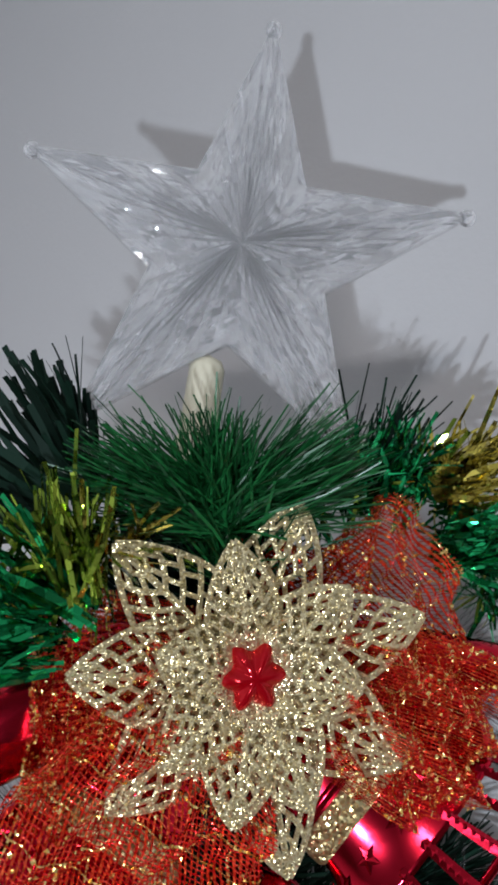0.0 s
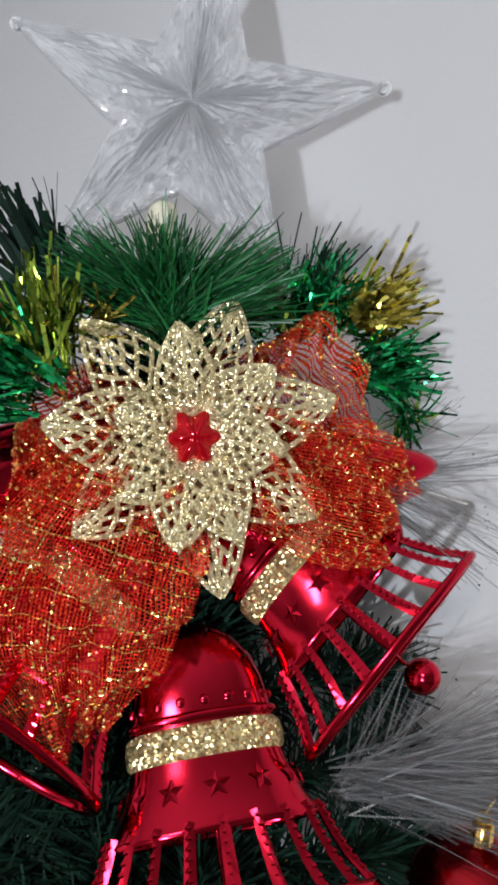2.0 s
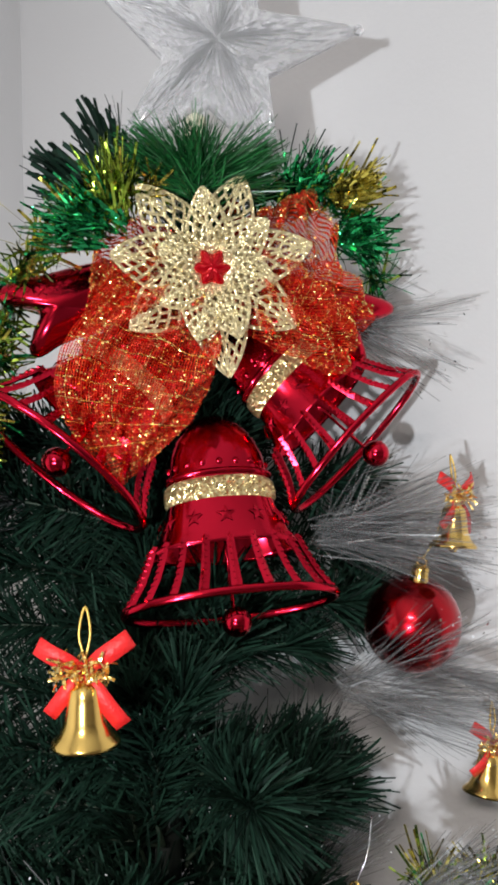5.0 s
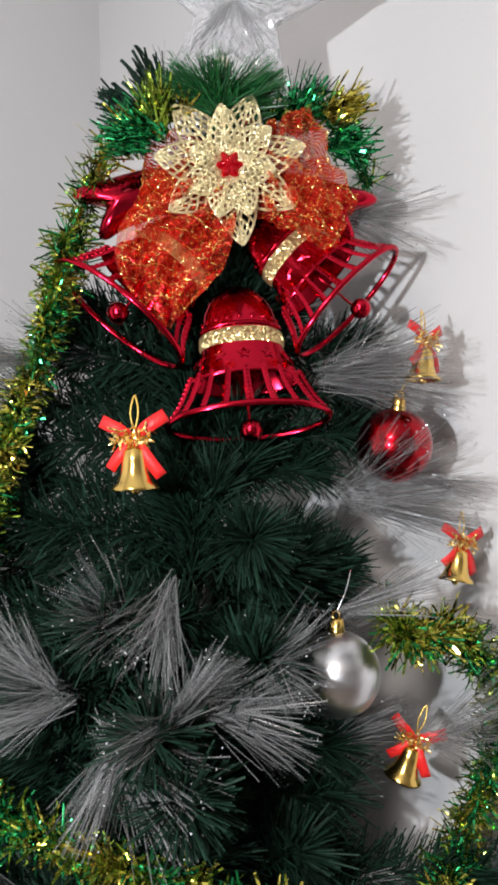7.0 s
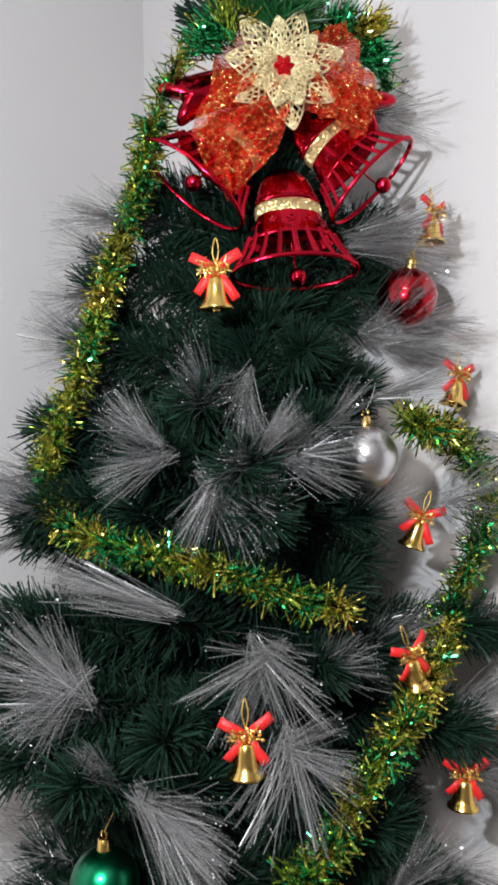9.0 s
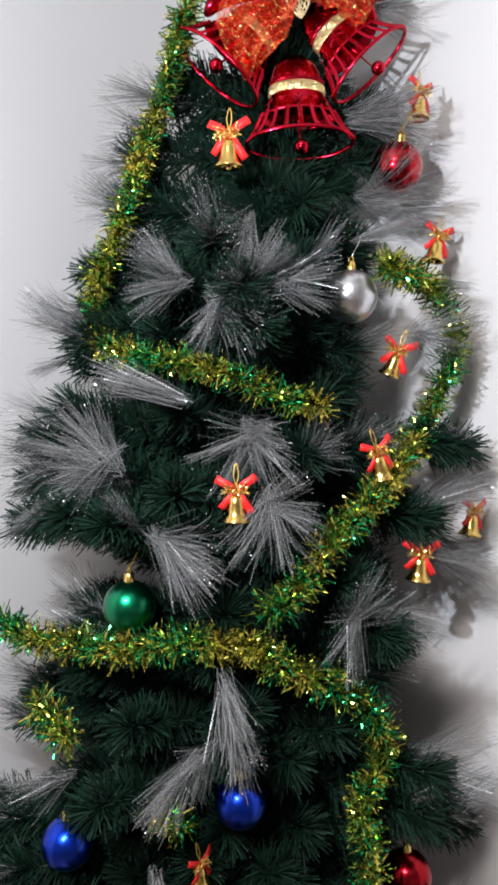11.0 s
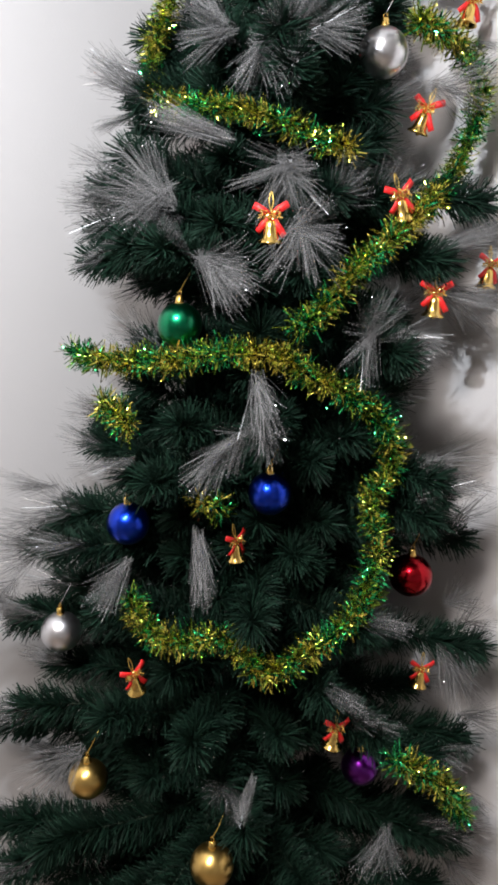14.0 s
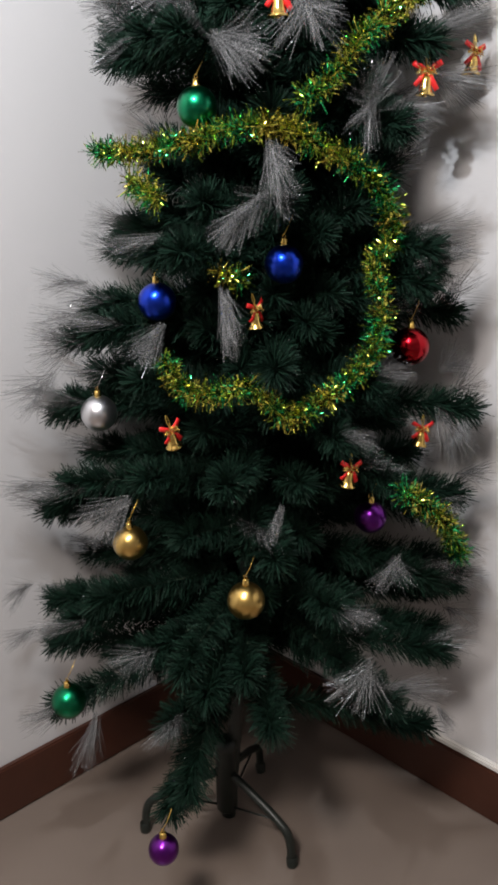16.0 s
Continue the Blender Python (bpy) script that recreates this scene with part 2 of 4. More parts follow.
GARLAND_G = [
    (0.070, -0.045, 1.004),
    (0.084, -0.034, 0.996),
    (0.096, -0.020, 0.990),
]
GARLAND_C = [
    (-0.140, -0.087, 1.166),
    (-0.075, -0.090, 1.162),
    (-0.021, -0.073, 1.165),
    (0.051, -0.062, 1.173),
    (0.095, -0.041, 1.184),
    (0.132, -0.015, 1.187),
    (0.159, 0.012, 1.181),
    (0.183, 0.042, 1.157),
    (0.201, 0.073, 1.141),
    (0.213, 0.113, 1.116),
    (0.215, 0.121, 1.104),
    (0.220, 0.147, 1.053),
    (0.220, 0.105, 1.005),
    (0.232, 0.108, 0.968),
]
GARLAND_D = [
    (0.236, 0.108, 0.953),
    (0.237, 0.080, 0.891),
    (0.229, 0.041, 0.859),
    (0.212, -0.006, 0.833),
    (0.192, -0.039, 0.820),
    (0.156, -0.068, 0.858),
    (0.117, -0.102, 0.849),
    (0.075, -0.122, 0.859),
    (0.047, -0.126, 0.891),
]
GARLAND_E = [
    (0.303, 0.077, 0.712),
    (0.310, 0.115, 0.682),
    (0.314, 0.171, 0.635),
    (0.307, 0.227, 0.563),
]
GARLAND_F = [
    (-0.006, -0.130, 1.122),
    (0.025, -0.127, 1.113),
    (0.046, -0.126, 1.100),
]
SPRAYS_A = [
    (0.063, 0.046, 1.718, -0.031, 0.070, 1.794),
    (0.122, 0.040, 1.591, 0.123, 0.034, 1.644),
    (0.122, 0.040, 1.591, 0.142, 0.012, 1.537),
    (0.155, 0.053, 1.535, 0.197, 0.079, 1.534),
    (0.141, 0.044, 1.546, 0.166, 0.048, 1.565),
    (0.112, 0.011, 1.518, 0.169, 0.022, 1.484),
    (0.112, 0.011, 1.518, 0.114, -0.024, 1.479),
    (0.055, -0.004, 1.554, 0.024, -0.023, 1.583),
    (0.066, -0.007, 1.536, 0.028, -0.041, 1.525),
    (0.082, -0.029, 1.425, 0.011, -0.064, 1.452),
    (0.022, -0.059, 1.362, -0.030, -0.077, 1.400),
    (0.022, -0.059, 1.362, -0.011, -0.097, 1.323),
]
SPRAYS_B = [
    (0.155, 0.014, 1.388, 0.126, -0.046, 1.358),
    (0.155, 0.014, 1.388, 0.201, 0.018, 1.339),
    (0.174, 0.018, 1.325, 0.217, 0.041, 1.333),
    (0.174, 0.018, 1.320, 0.204, 0.001, 1.263),
    (0.099, -0.051, 1.287, 0.167, -0.035, 1.278),
    (0.099, -0.051, 1.287, 0.159, -0.048, 1.253),
    (0.069, -0.061, 1.300, 0.064, -0.083, 1.329),
    (0.186, 0.138, 1.596, 0.204, 0.191, 1.642),
    (0.190, 0.143, 1.585, 0.213, 0.180, 1.599),
    (0.170, 0.267, 1.657, 0.211, 0.284, 1.647),
    (0.226, 0.084, 1.208, 0.238, 0.034, 1.179),
    (0.226, 0.084, 1.213, 0.253, 0.100, 1.260),
    (0.163, -0.030, 1.150, 0.199, -0.045, 1.091),
    (0.142, -0.061, 1.083, 0.139, -0.105, 1.051),
    (0.157, -0.047, 1.099, 0.152, -0.090, 1.076),
]
SPRAYS_C = [
    (0.021, -0.122, 1.051, -0.018, -0.161, 1.040),
    (-0.094, -0.018, 1.491, -0.125, -0.063, 1.528),
    (-0.042, 0.055, 1.756, -0.061, -0.001, 1.764),
    (-0.062, 0.030, 1.681, -0.089, -0.004, 1.673),
    (0.208, 0.282, 1.254, 0.259, 0.281, 1.236),
    (0.221, 0.233, 1.313, 0.249, 0.282, 1.324),
    (0.237, 0.126, 1.206, 0.268, 0.159, 1.200),
    (0.249, 0.200, 1.026, 0.272, 0.282, 1.025),
    (-0.095, -0.042, 1.359, -0.146, -0.082, 1.371),
    (0.157, 0.215, 1.750, 0.204, 0.265, 1.775),
    (0.145, 0.244, 1.790, 0.198, 0.264, 1.764),
]
SPRAYS_D = [
    (-0.167, -0.126, 0.981, -0.206, -0.170, 0.991),
    (-0.175, -0.142, 0.879, -0.210, -0.183, 0.854),
    (-0.200, -0.172, 0.827, -0.230, -0.211, 0.765),
    (0.254, 0.242, 0.851, 0.290, 0.241, 0.881),
    (0.263, 0.235, 0.775, 0.302, 0.275, 0.692),
    (0.294, 0.077, 0.598, 0.322, 0.026, 0.591),
    (0.273, 0.035, 0.699, 0.312, 0.057, 0.728),
    (0.188, -0.121, 0.632, 0.207, -0.154, 0.622),
    (0.214, -0.076, 0.699, 0.232, -0.111, 0.683),
    (0.054, -0.140, 0.931, 0.064, -0.177, 0.900),
    (0.134, -0.090, 0.970, 0.187, -0.112, 0.871),
    (-0.004, -0.258, 0.343, 0.006, -0.295, 0.274),
    (0.292, 0.020, 0.447, 0.315, -0.044, 0.398),
    (0.305, 0.073, 0.399, 0.346, 0.146, 0.388),
    (0.023, -0.201, 0.690, 0.007, -0.249, 0.658),
]
SPRAYS_E = [
    (-0.095, -0.018, 1.510, -0.125, -0.056, 1.522),
    (-0.102, -0.028, 1.460, -0.122, -0.052, 1.447),
    (-0.105, -0.035, 1.396, -0.141, -0.074, 1.409),
    (-0.109, -0.041, 1.345, -0.145, -0.084, 1.333),
    (-0.081, -0.063, 1.306, -0.104, -0.094, 1.276),
    (0.208, 0.213, 1.491, 0.219, 0.283, 1.493),
    (0.227, 0.213, 1.310, 0.246, 0.281, 1.330),
    (0.228, 0.224, 1.250, 0.256, 0.280, 1.229),
    (0.238, 0.135, 1.208, 0.270, 0.162, 1.191),
    (0.250, 0.186, 1.050, 0.269, 0.281, 1.031),
    (0.253, 0.182, 1.004, 0.270, 0.262, 0.989),
    (0.201, 0.281, 1.551, 0.235, 0.284, 1.536),
    (0.204, 0.283, 1.385, 0.243, 0.278, 1.386),
]
SPRAYS_F = [
    (0.160, 0.197, 1.750, 0.201, 0.263, 1.773),
    (0.182, 0.193, 1.661, 0.207, 0.277, 1.666),
    (0.085, 0.057, 1.723, -0.038, 0.063, 1.784),
    (0.087, 0.056, 1.720, -0.002, 0.028, 1.725),
    (0.163, 0.198, 1.740, 0.193, 0.266, 1.745),
]
SPRAYS_G = [
    (-0.167, -0.131, 0.931, -0.208, -0.177, 0.915),
    (-0.194, -0.167, 0.809, -0.229, -0.206, 0.819),
    (-0.211, -0.194, 0.661, -0.222, -0.251, 0.674),
    (-0.231, -0.229, 0.484, -0.232, -0.274, 0.476),
    (-0.231, -0.233, 0.400, -0.230, -0.280, 0.400),
    (0.231, 0.281, 0.954, 0.278, 0.277, 0.998),
    (0.255, 0.274, 0.810, 0.292, 0.283, 0.841),
    (0.272, 0.277, 0.676, 0.317, 0.274, 0.697),
    (0.267, 0.283, 0.556, 0.313, 0.275, 0.558),
    (0.267, 0.278, 0.433, 0.315, 0.279, 0.431),
    (0.285, 0.234, 0.266, 0.313, 0.227, 0.251),
]


def axis(z):
    b = math.exp(-(((z - 1.76) / 0.13) ** 2))
    return Vector((0.031 * z - 0.042 * b, 0.093 * z + 0.040 * b, z))


def envelope(z):
    return float(np.interp(z, [0.0, 0.25, 0.4, 0.6, 0.8, 1.0, 1.3, 1.5, 1.7, 1.85, 1.95], [0.2, 0.34, 0.36, 0.34, 0.31, 0.275, 0.235, 0.20, 0.145, 0.075, 0.04]))


tree = thing("christmas_tree", "dark green artificial fibre optic Christmas tree in a corner", "christmas tree")
part("trunk", tube([axis(0.02 + 0.19 * i) for i in range(11)], 0.013, 12, 0.5), BLACK, tree, "dark green metal pole")
hub = part("stand_hub", lathe([(0.0001, 0.0), (0.016, 0.0), (0.019, 0.004), (0.019, 0.13), (0.021, 0.133), (0.021, 0.145), (0.014, 0.15)], 24), BLACK, tree, "black metal stand socket", pose(0, 0, 0.035))
for a in (5, 112, 232):
    c, s = math.cos(radians(a)), math.sin(radians(a))
    leg = part("stand_leg", tube(smooth_line([(0.017 * c, 0.017 * s, 0.115), (0.06 * c, 0.06 * s, 0.10), (0.115 * c, 0.115 * s, 0.078), (0.143 * c, 0.143 * s, 0.055), (0.150 * c, 0.150 * s, 0.004)], 6), 0.0075, 10), BLACK, tree, "bent black metal tube leg")
    part("brace", tube([(0.018 * c, 0.018 * s, 0.045), (0.11 * c, 0.11 * s, 0.074)], 0.002, 6), BLACK, leg)
    part("rubber_foot", lathe([(0.0001, 0), (0.0095, 0), (0.0100, 0.004), (0.0100, 0.017), (0.0078, 0.02)], 14), BLACK, leg, m=pose(0.150 * c, 0.150 * s, 0.0005))


def branch_meshes(length, rng, sag):
    """Stem, needles and fibre spray of one branch along +x."""
    def at(s):
        return Vector((length * s, 0.008 * math.sin(5 * s), -sag * length * s * s))
    stem = tube([at(i / 6) for i in range(7)], 0.0016, 5, 0.5)
    items = []
    for k in range(int(5600 * length)):
        s = rng.uniform(0.10, 1.0) if k % 4 else rng.uniform(0.8, 1.0)
        a = rng.uniform(0, 2 * math.pi)
        lean = radians(rng.uniform(42, 78) if s < 0.88 else rng.uniform(15, 80))
        out = Vector((0, math.cos(a), math.sin(a)))
        d = Vector((math.cos(lean), 0, 0)) + out * math.sin(lean)
        n = rng.uniform(0.025, 0.040)
        side = d.cross(rnd_dir(rng)).normalized()
        items.append((at(s), d, side, n, rng.uniform(0.0009, 0.0016), Vector((0.002, 0, -0.003)) * rng.random()))
    # the cut ends of single clear fibres among the needles
    dots, faces = [], []
    for k in range(int(150 * length)):
        a = rng.uniform(0, 2 * math.pi)
        p = at(rng.uniform(0.3, 1.0)) + Vector((0.02, math.cos(a) * 0.03, math.sin(a) * 0.03)) * rng.uniform(0.5, 1.1)
        u, v, i = rnd_dir(rng) * 0.0006, rnd_dir(rng) * 0.0006, len(dots)
        dots += [p + u, p + v, p - u, p - v]
        faces.append((i, i + 1, i + 2, i + 3))
    return stem, two_looks(strips_mesh(items), dots, faces, NEEDLE)


def two_looks(me, extra, faces, first):
    """The mesh with further small faces that have the fibre ends' look."""
    n = len(me.vertices)
    both = mesh_from([tuple(v.co) for v in me.vertices] + [tuple(v) for v in extra], [tuple(p.vertices) for p in me.polygons] + [tuple(i + n for i in f) for f in faces])
    both.materials.append(first)
    both.materials.append(SPARK)
    for p in both.polygons[len(me.polygons):]:
        p.material_index = 1
    return both


def spray_mesh(rng, length=0.062, count=120, spread=45, flat=0.22):
    """A flat brush of straight clear fibres along +x, in a few bundles, with bright cut ends at one reach."""
    items, ends, faces = [], [], []
    n_clumps = 8
    clumps = [((2 * (k + rng.random()) / n_clumps - 1) * spread, rng.gauss(0, spread * flat), rng.uniform(0.78, 1.06)) for k in range(n_clumps)]
    for k in range(count):
        ca, cb, far = clumps[rng.randrange(n_clumps)]
        a, b = radians(rng.gauss(ca, 4.5)), radians(rng.gauss(cb, 4.5))
        d = Vector((math.cos(a) * math.cos(b), math.sin(a) * math.cos(b), math.sin(b)))
        n = length * far * rng.uniform(0.94, 1.02)
        side = d.cross(rnd_dir(rng)).normalized()
        bend = rnd_dir(rng) * 0.002
        items.append((Vector((rng.uniform(-0.022, 0.010), rng.gauss(0, 0.0035), rng.gauss(0, 0.003))), d, side, n, 0.00078, bend))
        if k % 4 == 0:
            p, u, v = d * n + bend, rnd_dir(rng), rnd_dir(rng)
            i = len(ends)
            ends += [p + u * 0.0007, p + v * 0.0007, p - u * 0.0007, p - v * 0.0007]
            faces.append((i, i + 1, i + 2, i + 3))
    return two_looks(strips_mesh(items), ends, faces, FIBRE)


brng = random.Random(11)
LENGTHS = [0.06, 0.09, 0.12, 0.16, 0.20, 0.24, 0.28, 0.32]
BRANCHES = {(n, v): branch_meshes(n, brng, 0.10 + 0.06 * v) for n in LENGTHS for v in range(2)}
SPRAYS = [spray_mesh(brng, 0.058 + 0.005 * (v % 3), 140 + 20 * (v % 3), (34, 48, 22, 56, 40)[v]) for v in range(5)]


def aim(p, d, twist=0.0):
    """A pose at p whose x axis points along d."""
    return Matrix.Translation(p) @ Vector(d).to_track_quat("X", "Z").to_matrix().to_4x4() @ Matrix.Rotation(twist, 4, "X")


def branch(root, tip, spray=True, variant=0):
    root, tip = Vector(root), Vector(tip)
    tip.x, tip.y = max(tip.x, WX + 0.02), min(tip.y, WY - 0.02)
    want = (tip - root).length
    n = min(LENGTHS, key=lambda v: abs(v - want))
    stem, needles = BRANCHES[n, variant % 2]
    m = aim(root, tip - root, brng.uniform(-0.4, 0.4))
    ob = part("branch", stem, STEM, tree, m=m)
    part("needles", needles, NEEDLE, ob)
    if spray:
        loose(ob, pose(n * 0.98, 0, -0.10 * n))
    return ob


def loose(parent, m):
    fibres = SPRAYS[brng.randrange(5)]
    s = part("fibre_spray", fibres, FIBRE, parent, "clear optical fibre fan", m @ Matrix.Rotation(brng.uniform(-1.6, 1.6), 4, "X"))
    return s


# Places that hang clear of the twigs: the ornaments, seen from the room.
CLEAR_OF = [(0.140, 0.262, 1.692), (0.152, 0.172, 1.529), (0.045, -0.050, 1.213), (-0.006, -0.093, 0.962), (0.130, 0.023, 1.012), (0.180, 0.256, 0.865), (-0.107, -0.138, 0.790), (-0.050, -0.136, 0.592), (0.134, -0.066, 0.535), (0.208, 0.128, 0.630), (-0.089, -0.247, 0.343)]
CLEAR_OF += [(0.070, 0.064, 1.684), (0.176, 0.268, 1.755), (0.178, 0.300, 1.598), (0.172, 0.232, 1.464), (0.152, -0.007, 1.328), (0.207, 0.229, 1.245), (0.198, 0.154, 1.357), (0.222, 0.318, 1.279), (0.107, -0.012, 0.943), (0.238, 0.209, 0.749), (0.062, -0.134, 0.787), (0.238, 0.040, 0.729)]
CLEAR_OF = [Vector(p) for p in CLEAR_OF]
VIEW_SIDE = Vector((0.75, -0.62, 1.30))
DRAPED = [Vector(p) for rows in (GARLAND_A, GARLAND_B, GARLAND_C, GARLAND_D) for p in rows]


def covers(root, tip):
    """Whether a fan of fibres would stand right before an ornament or the bells."""
    for c in CLEAR_OF:
        way = (VIEW_SIDE - c).normalized()
        for i in (3, 5, 7, 9):
            q = root + (tip - root) * (i / 10) - c
            s = max(0.0, min(0.2, q.dot(way)))
            if s > 0 and (q - way * s).length < 0.030:
                return True
    for i in range(0, 11, 2):
        q = root + (tip - root) * (i / 10) - GEM_AT
        if -0.24 < q.z < 0.05 and abs(q.dot(ACROSS)) < 0.10 and q.dot(OUT) > -0.075:
            return True
    return False


def blocked(root, tip, gap=0.044, wide=0.062):
    for n, c in enumerate(CLEAR_OF):
        way = (VIEW_SIDE - c).normalized()
        for i in range(3, 11):
            q = root + (tip - root) * (i / 10) - c
            s = max(0.0, min(0.2, q.dot(way)))
            if (q - way * s).length < (wide if n < 11 else gap) and s > 0:
                return True
    for c in DRAPED:
        if abs(c.z - tip.z) > 0.12:
            continue
        way = (VIEW_SIDE - c).normalized()
        for i in (5, 7, 9, 10):
            q = root + (tip - root) * (i / 10) - c
            s = max(0.0, min(0.15, q.dot(way)))
            if s > 0.005 and (q - way * s).length < 0.042:
                return True
    # the bells and flower hang before this part
    for i in range(4, 11):
        q = root + (tip - root) * (i / 10) - GEM_AT
        if -0.24 < q.z < 0.05 and abs(q.dot(ACROSS)) < 0.12 and q.dot(OUT) > -0.118:
            return True
    return False


GEM_AT = Vector((0.082, 0.151, 1.891))
ACROSS, OUT = Vector((0.70, 0.714, 0)).normalized(), Vector((0.714, -0.70, 0)).normalized()

z, turn, count = 0.37, 0.0, 0
while z < 1.86:
    r = envelope(z)
    turn += 2.39996 + brng.uniform(-0.25, 0.25)
    rise = brng.uniform(-0.03, 0.05) + (0.02 if z > 0.6 else -0.01)
    d = Vector((math.cos(turn), math.sin(turn), 0))
    # The side turned to the room is the flatter one.
    r *= 1 - 0.25 * max(0.0, d.dot(Vector((0.74, -0.67, 0))))
    reach = r * (brng.uniform(0.78, 0.98) if count % 3 else brng.uniform(0.35, 0.7))
    root = axis(z - 0.02) + d * 0.012
    for trial in range(9):
        tip = axis(z) + d * reach + Vector((0, 0, rise))
        # Behind, the branches are bent flat along the walls.
        tip.x, tip.y = max(tip.x, WX + 0.05), min(tip.y, WY - 0.05)
        # Beside the draped tinsel they are bent in, on either side.
        side = tip.dot(ACROSS)
        if 0.76 < z < 1.60:
            tip -= ACROSS * max(0.0, side - (0.248 if z < 1.24 else 0.228))
        if 1.12 < z < 1.46:
            tip += ACROSS * max(0.0, -0.068 - side)
        if not blocked(root, tip + (tip - root).normalized() * 0.025):
            break
        reach *= 0.8
    if (tip - root).length > 0.035:
        clear = not covers(tip, tip + (tip - root).normalized() * 0.065)
        branch(root, tip, clear and brng.random() < (0.35 if d.dot(VIEW_SIDE - axis(1.3)) > 0.45 else 1.0) and count % 3 and trial < 2, count)
    count += 1
    z += 0.0044 if z < 1.0 else 0.0047

for rows in (SPRAYS_A, SPRAYS_B, SPRAYS_C, SPRAYS_D, SPRAYS_E, SPRAYS_F, SPRAYS_G):
    for x, y, zz, u, v, w in rows:
        d = Vector((u - x, v - y, w - zz))
        size = max(0.55, min(1.15, d.length / 0.058))
        if rows in (SPRAYS_C, SPRAYS_E, SPRAYS_F, SPRAYS_G):
            foot, end = axis(zz - 0.01), Vector((x, y, zz))
            if not blocked(foot, end):
                branch(foot, end, False)
        if covers(Vector((x, y, zz)), Vector((x, y, zz)) + d):
            continue
        loose(tree, aim((x, y, zz), d.normalized() + Vector((0.12, -0.15, 0))) @ Matrix.Scale(size, 4))

# Wide fans that stand out beside the bells and the red bauble.
for p, d in (((0.118, 0.238, 1.748), (0.8, 0.5, 0.12)), ((0.120, 0.240, 1.738), (0.8, 0.45, -0.12)), ((0.112, 0.246, 1.742), (0.6, 0.6, 0.3)), ((0.130, 0.250, 1.640), (0.8, 0.5, -0.1)), ((0.128, 0.245, 1.655), (0.8, 0.4, 0.15)), ((0.105, 0.262, 1.872), (0.8, 0.45, 0.0))):
    loose(tree, aim(p, d) @ Matrix.Scale(1.25, 4))

# Branches that carry the tinsel down the side of the tree top.
for k, p in enumerate(GARLAND_A[1:7]):
    p = Vector(p)
    branch(axis(p.z - 0.04), p - OUT * 0.035 - ACROSS * 0.012 * (k % 2), k % 2 == 0, k)
    branch(axis(p.z - 0.02), p - OUT * 0.075 + ACROSS * 0.01 + Vector((0, 0, 0.03)), k % 2 == 1, k)

# Drooping lowest branches, and short upright ones round the foot of the star.
branch(axis(0.42), (0.10, -0.22, 0.20), False)
branch(axis(0.46), (0.12, -0.19, 0.27), False)
branch(axis(0.40), (-0.10, -0.27, 0.36), True)
for p in ((0.10, -0.150, -0.085), (0.095, -0.185, -0.07), (0.055, -0.215, -0.075), (-0.10, -0.135, -0.09), (-0.085, -0.20, -0.07), (-0.125, -0.08, -0.10), (0.115, -0.11, -0.11), (0.0, -0.215, -0.085)):
    end = GEM_AT + ACROSS * p[0] + Vector((0, 0, p[1])) + OUT * p[2]
    branch(axis(end.z - 0.02), end, False)


# ---- tinsel garlands ----
def garland(points, seed, label, radius=0.025, density=8000, gold=0.27):
    rng = random.Random(seed)
    line = smooth_line(points, 10)
    ob = thing("tinsel_garland", label, "garland", group="tinsel garlands on the tree")
    part("core_thread", tube(line, 0.0012, 5), GOLDFOIL, ob)
    piles = ([], [], [])
    for a, b in zip(line, line[1:]):
        step = b - a
        ax = step.normalized()
        for k in range(max(1, int(density * step.length + rng.random()))):
            p = a + step * rng.random()
            along = noise.noise(p * 38.0) * 0.9
            d = (rnd_dir(rng) + ax * rng.uniform(-0.4, 0.4)).normalized()
            side = d.cross(rnd_dir(rng)).normalized()
            pick = rng.random() + along
            pile = piles[0] if pick > 1 - gold else piles[1] if pick > 0.30 else piles[2]
            pile.append((p, d, side, radius * rng.uniform(0.45, 1.05), rng.uniform(0.0009, 0.0022), rnd_dir(rng) * 0.005))
    for pile, m, nm in zip(piles, (GOLDFOIL, LIMEFOIL, GREENFOIL), ("gold_tinsel", "lime_tinsel", "green_tinsel")):
        if pile:
            tagged(part(nm, strips_mesh(pile), m, ob), kind="stuff")
    return ob


TINSEL = "shiny gold and green foil tinsel draped over the branches"
for k, rows in enumerate((GARLAND_A, GARLAND_B, GARLAND_C, GARLAND_D, GARLAND_E, GARLAND_F, GARLAND_G)):
    garland(rows, 20 + k, TINSEL, 0.021 if k == 0 else 0.025)

# The deco's own frame: across, up and out from the flower's gem.

def at(a, b, c=0.0):
    return GEM_AT + ACROSS * a + Vector((0, 0, b)) + OUT * c


DECO = Matrix((ACROSS, Vector((0, 0, 1)), OUT)).transposed().to_4x4()
DECO.translation = GEM_AT

garland([at(-0.125, -0.085, -0.05), at(-0.112, -0.02, -0.04), at(-0.088, 0.020, -0.02), at(-0.060, 0.036, -0.005), at(-0.030, 0.042, -0.005)], 40, "green and gold foil tinsel tuft at the tree top", 0.024, 4200, 0.15)
garland([at(0.028, 0.050, -0.035), at(0.055, 0.058, -0.035), at(0.080, 0.058, -0.04), at(0.105, 0.035, -0.05), at(0.115, 0.005, -0.06)], 41, "green and gold foil tinsel tuft at the tree top", 0.024, 4600, 0.40)
garland([at(-0.02, -0.192, -0.085), at(0.02, -0.205, -0.085), at(0.055, -0.212, -0.095)], 42, "green and gold foil tinsel behind the bells", 0.020, 5000, 0.3)


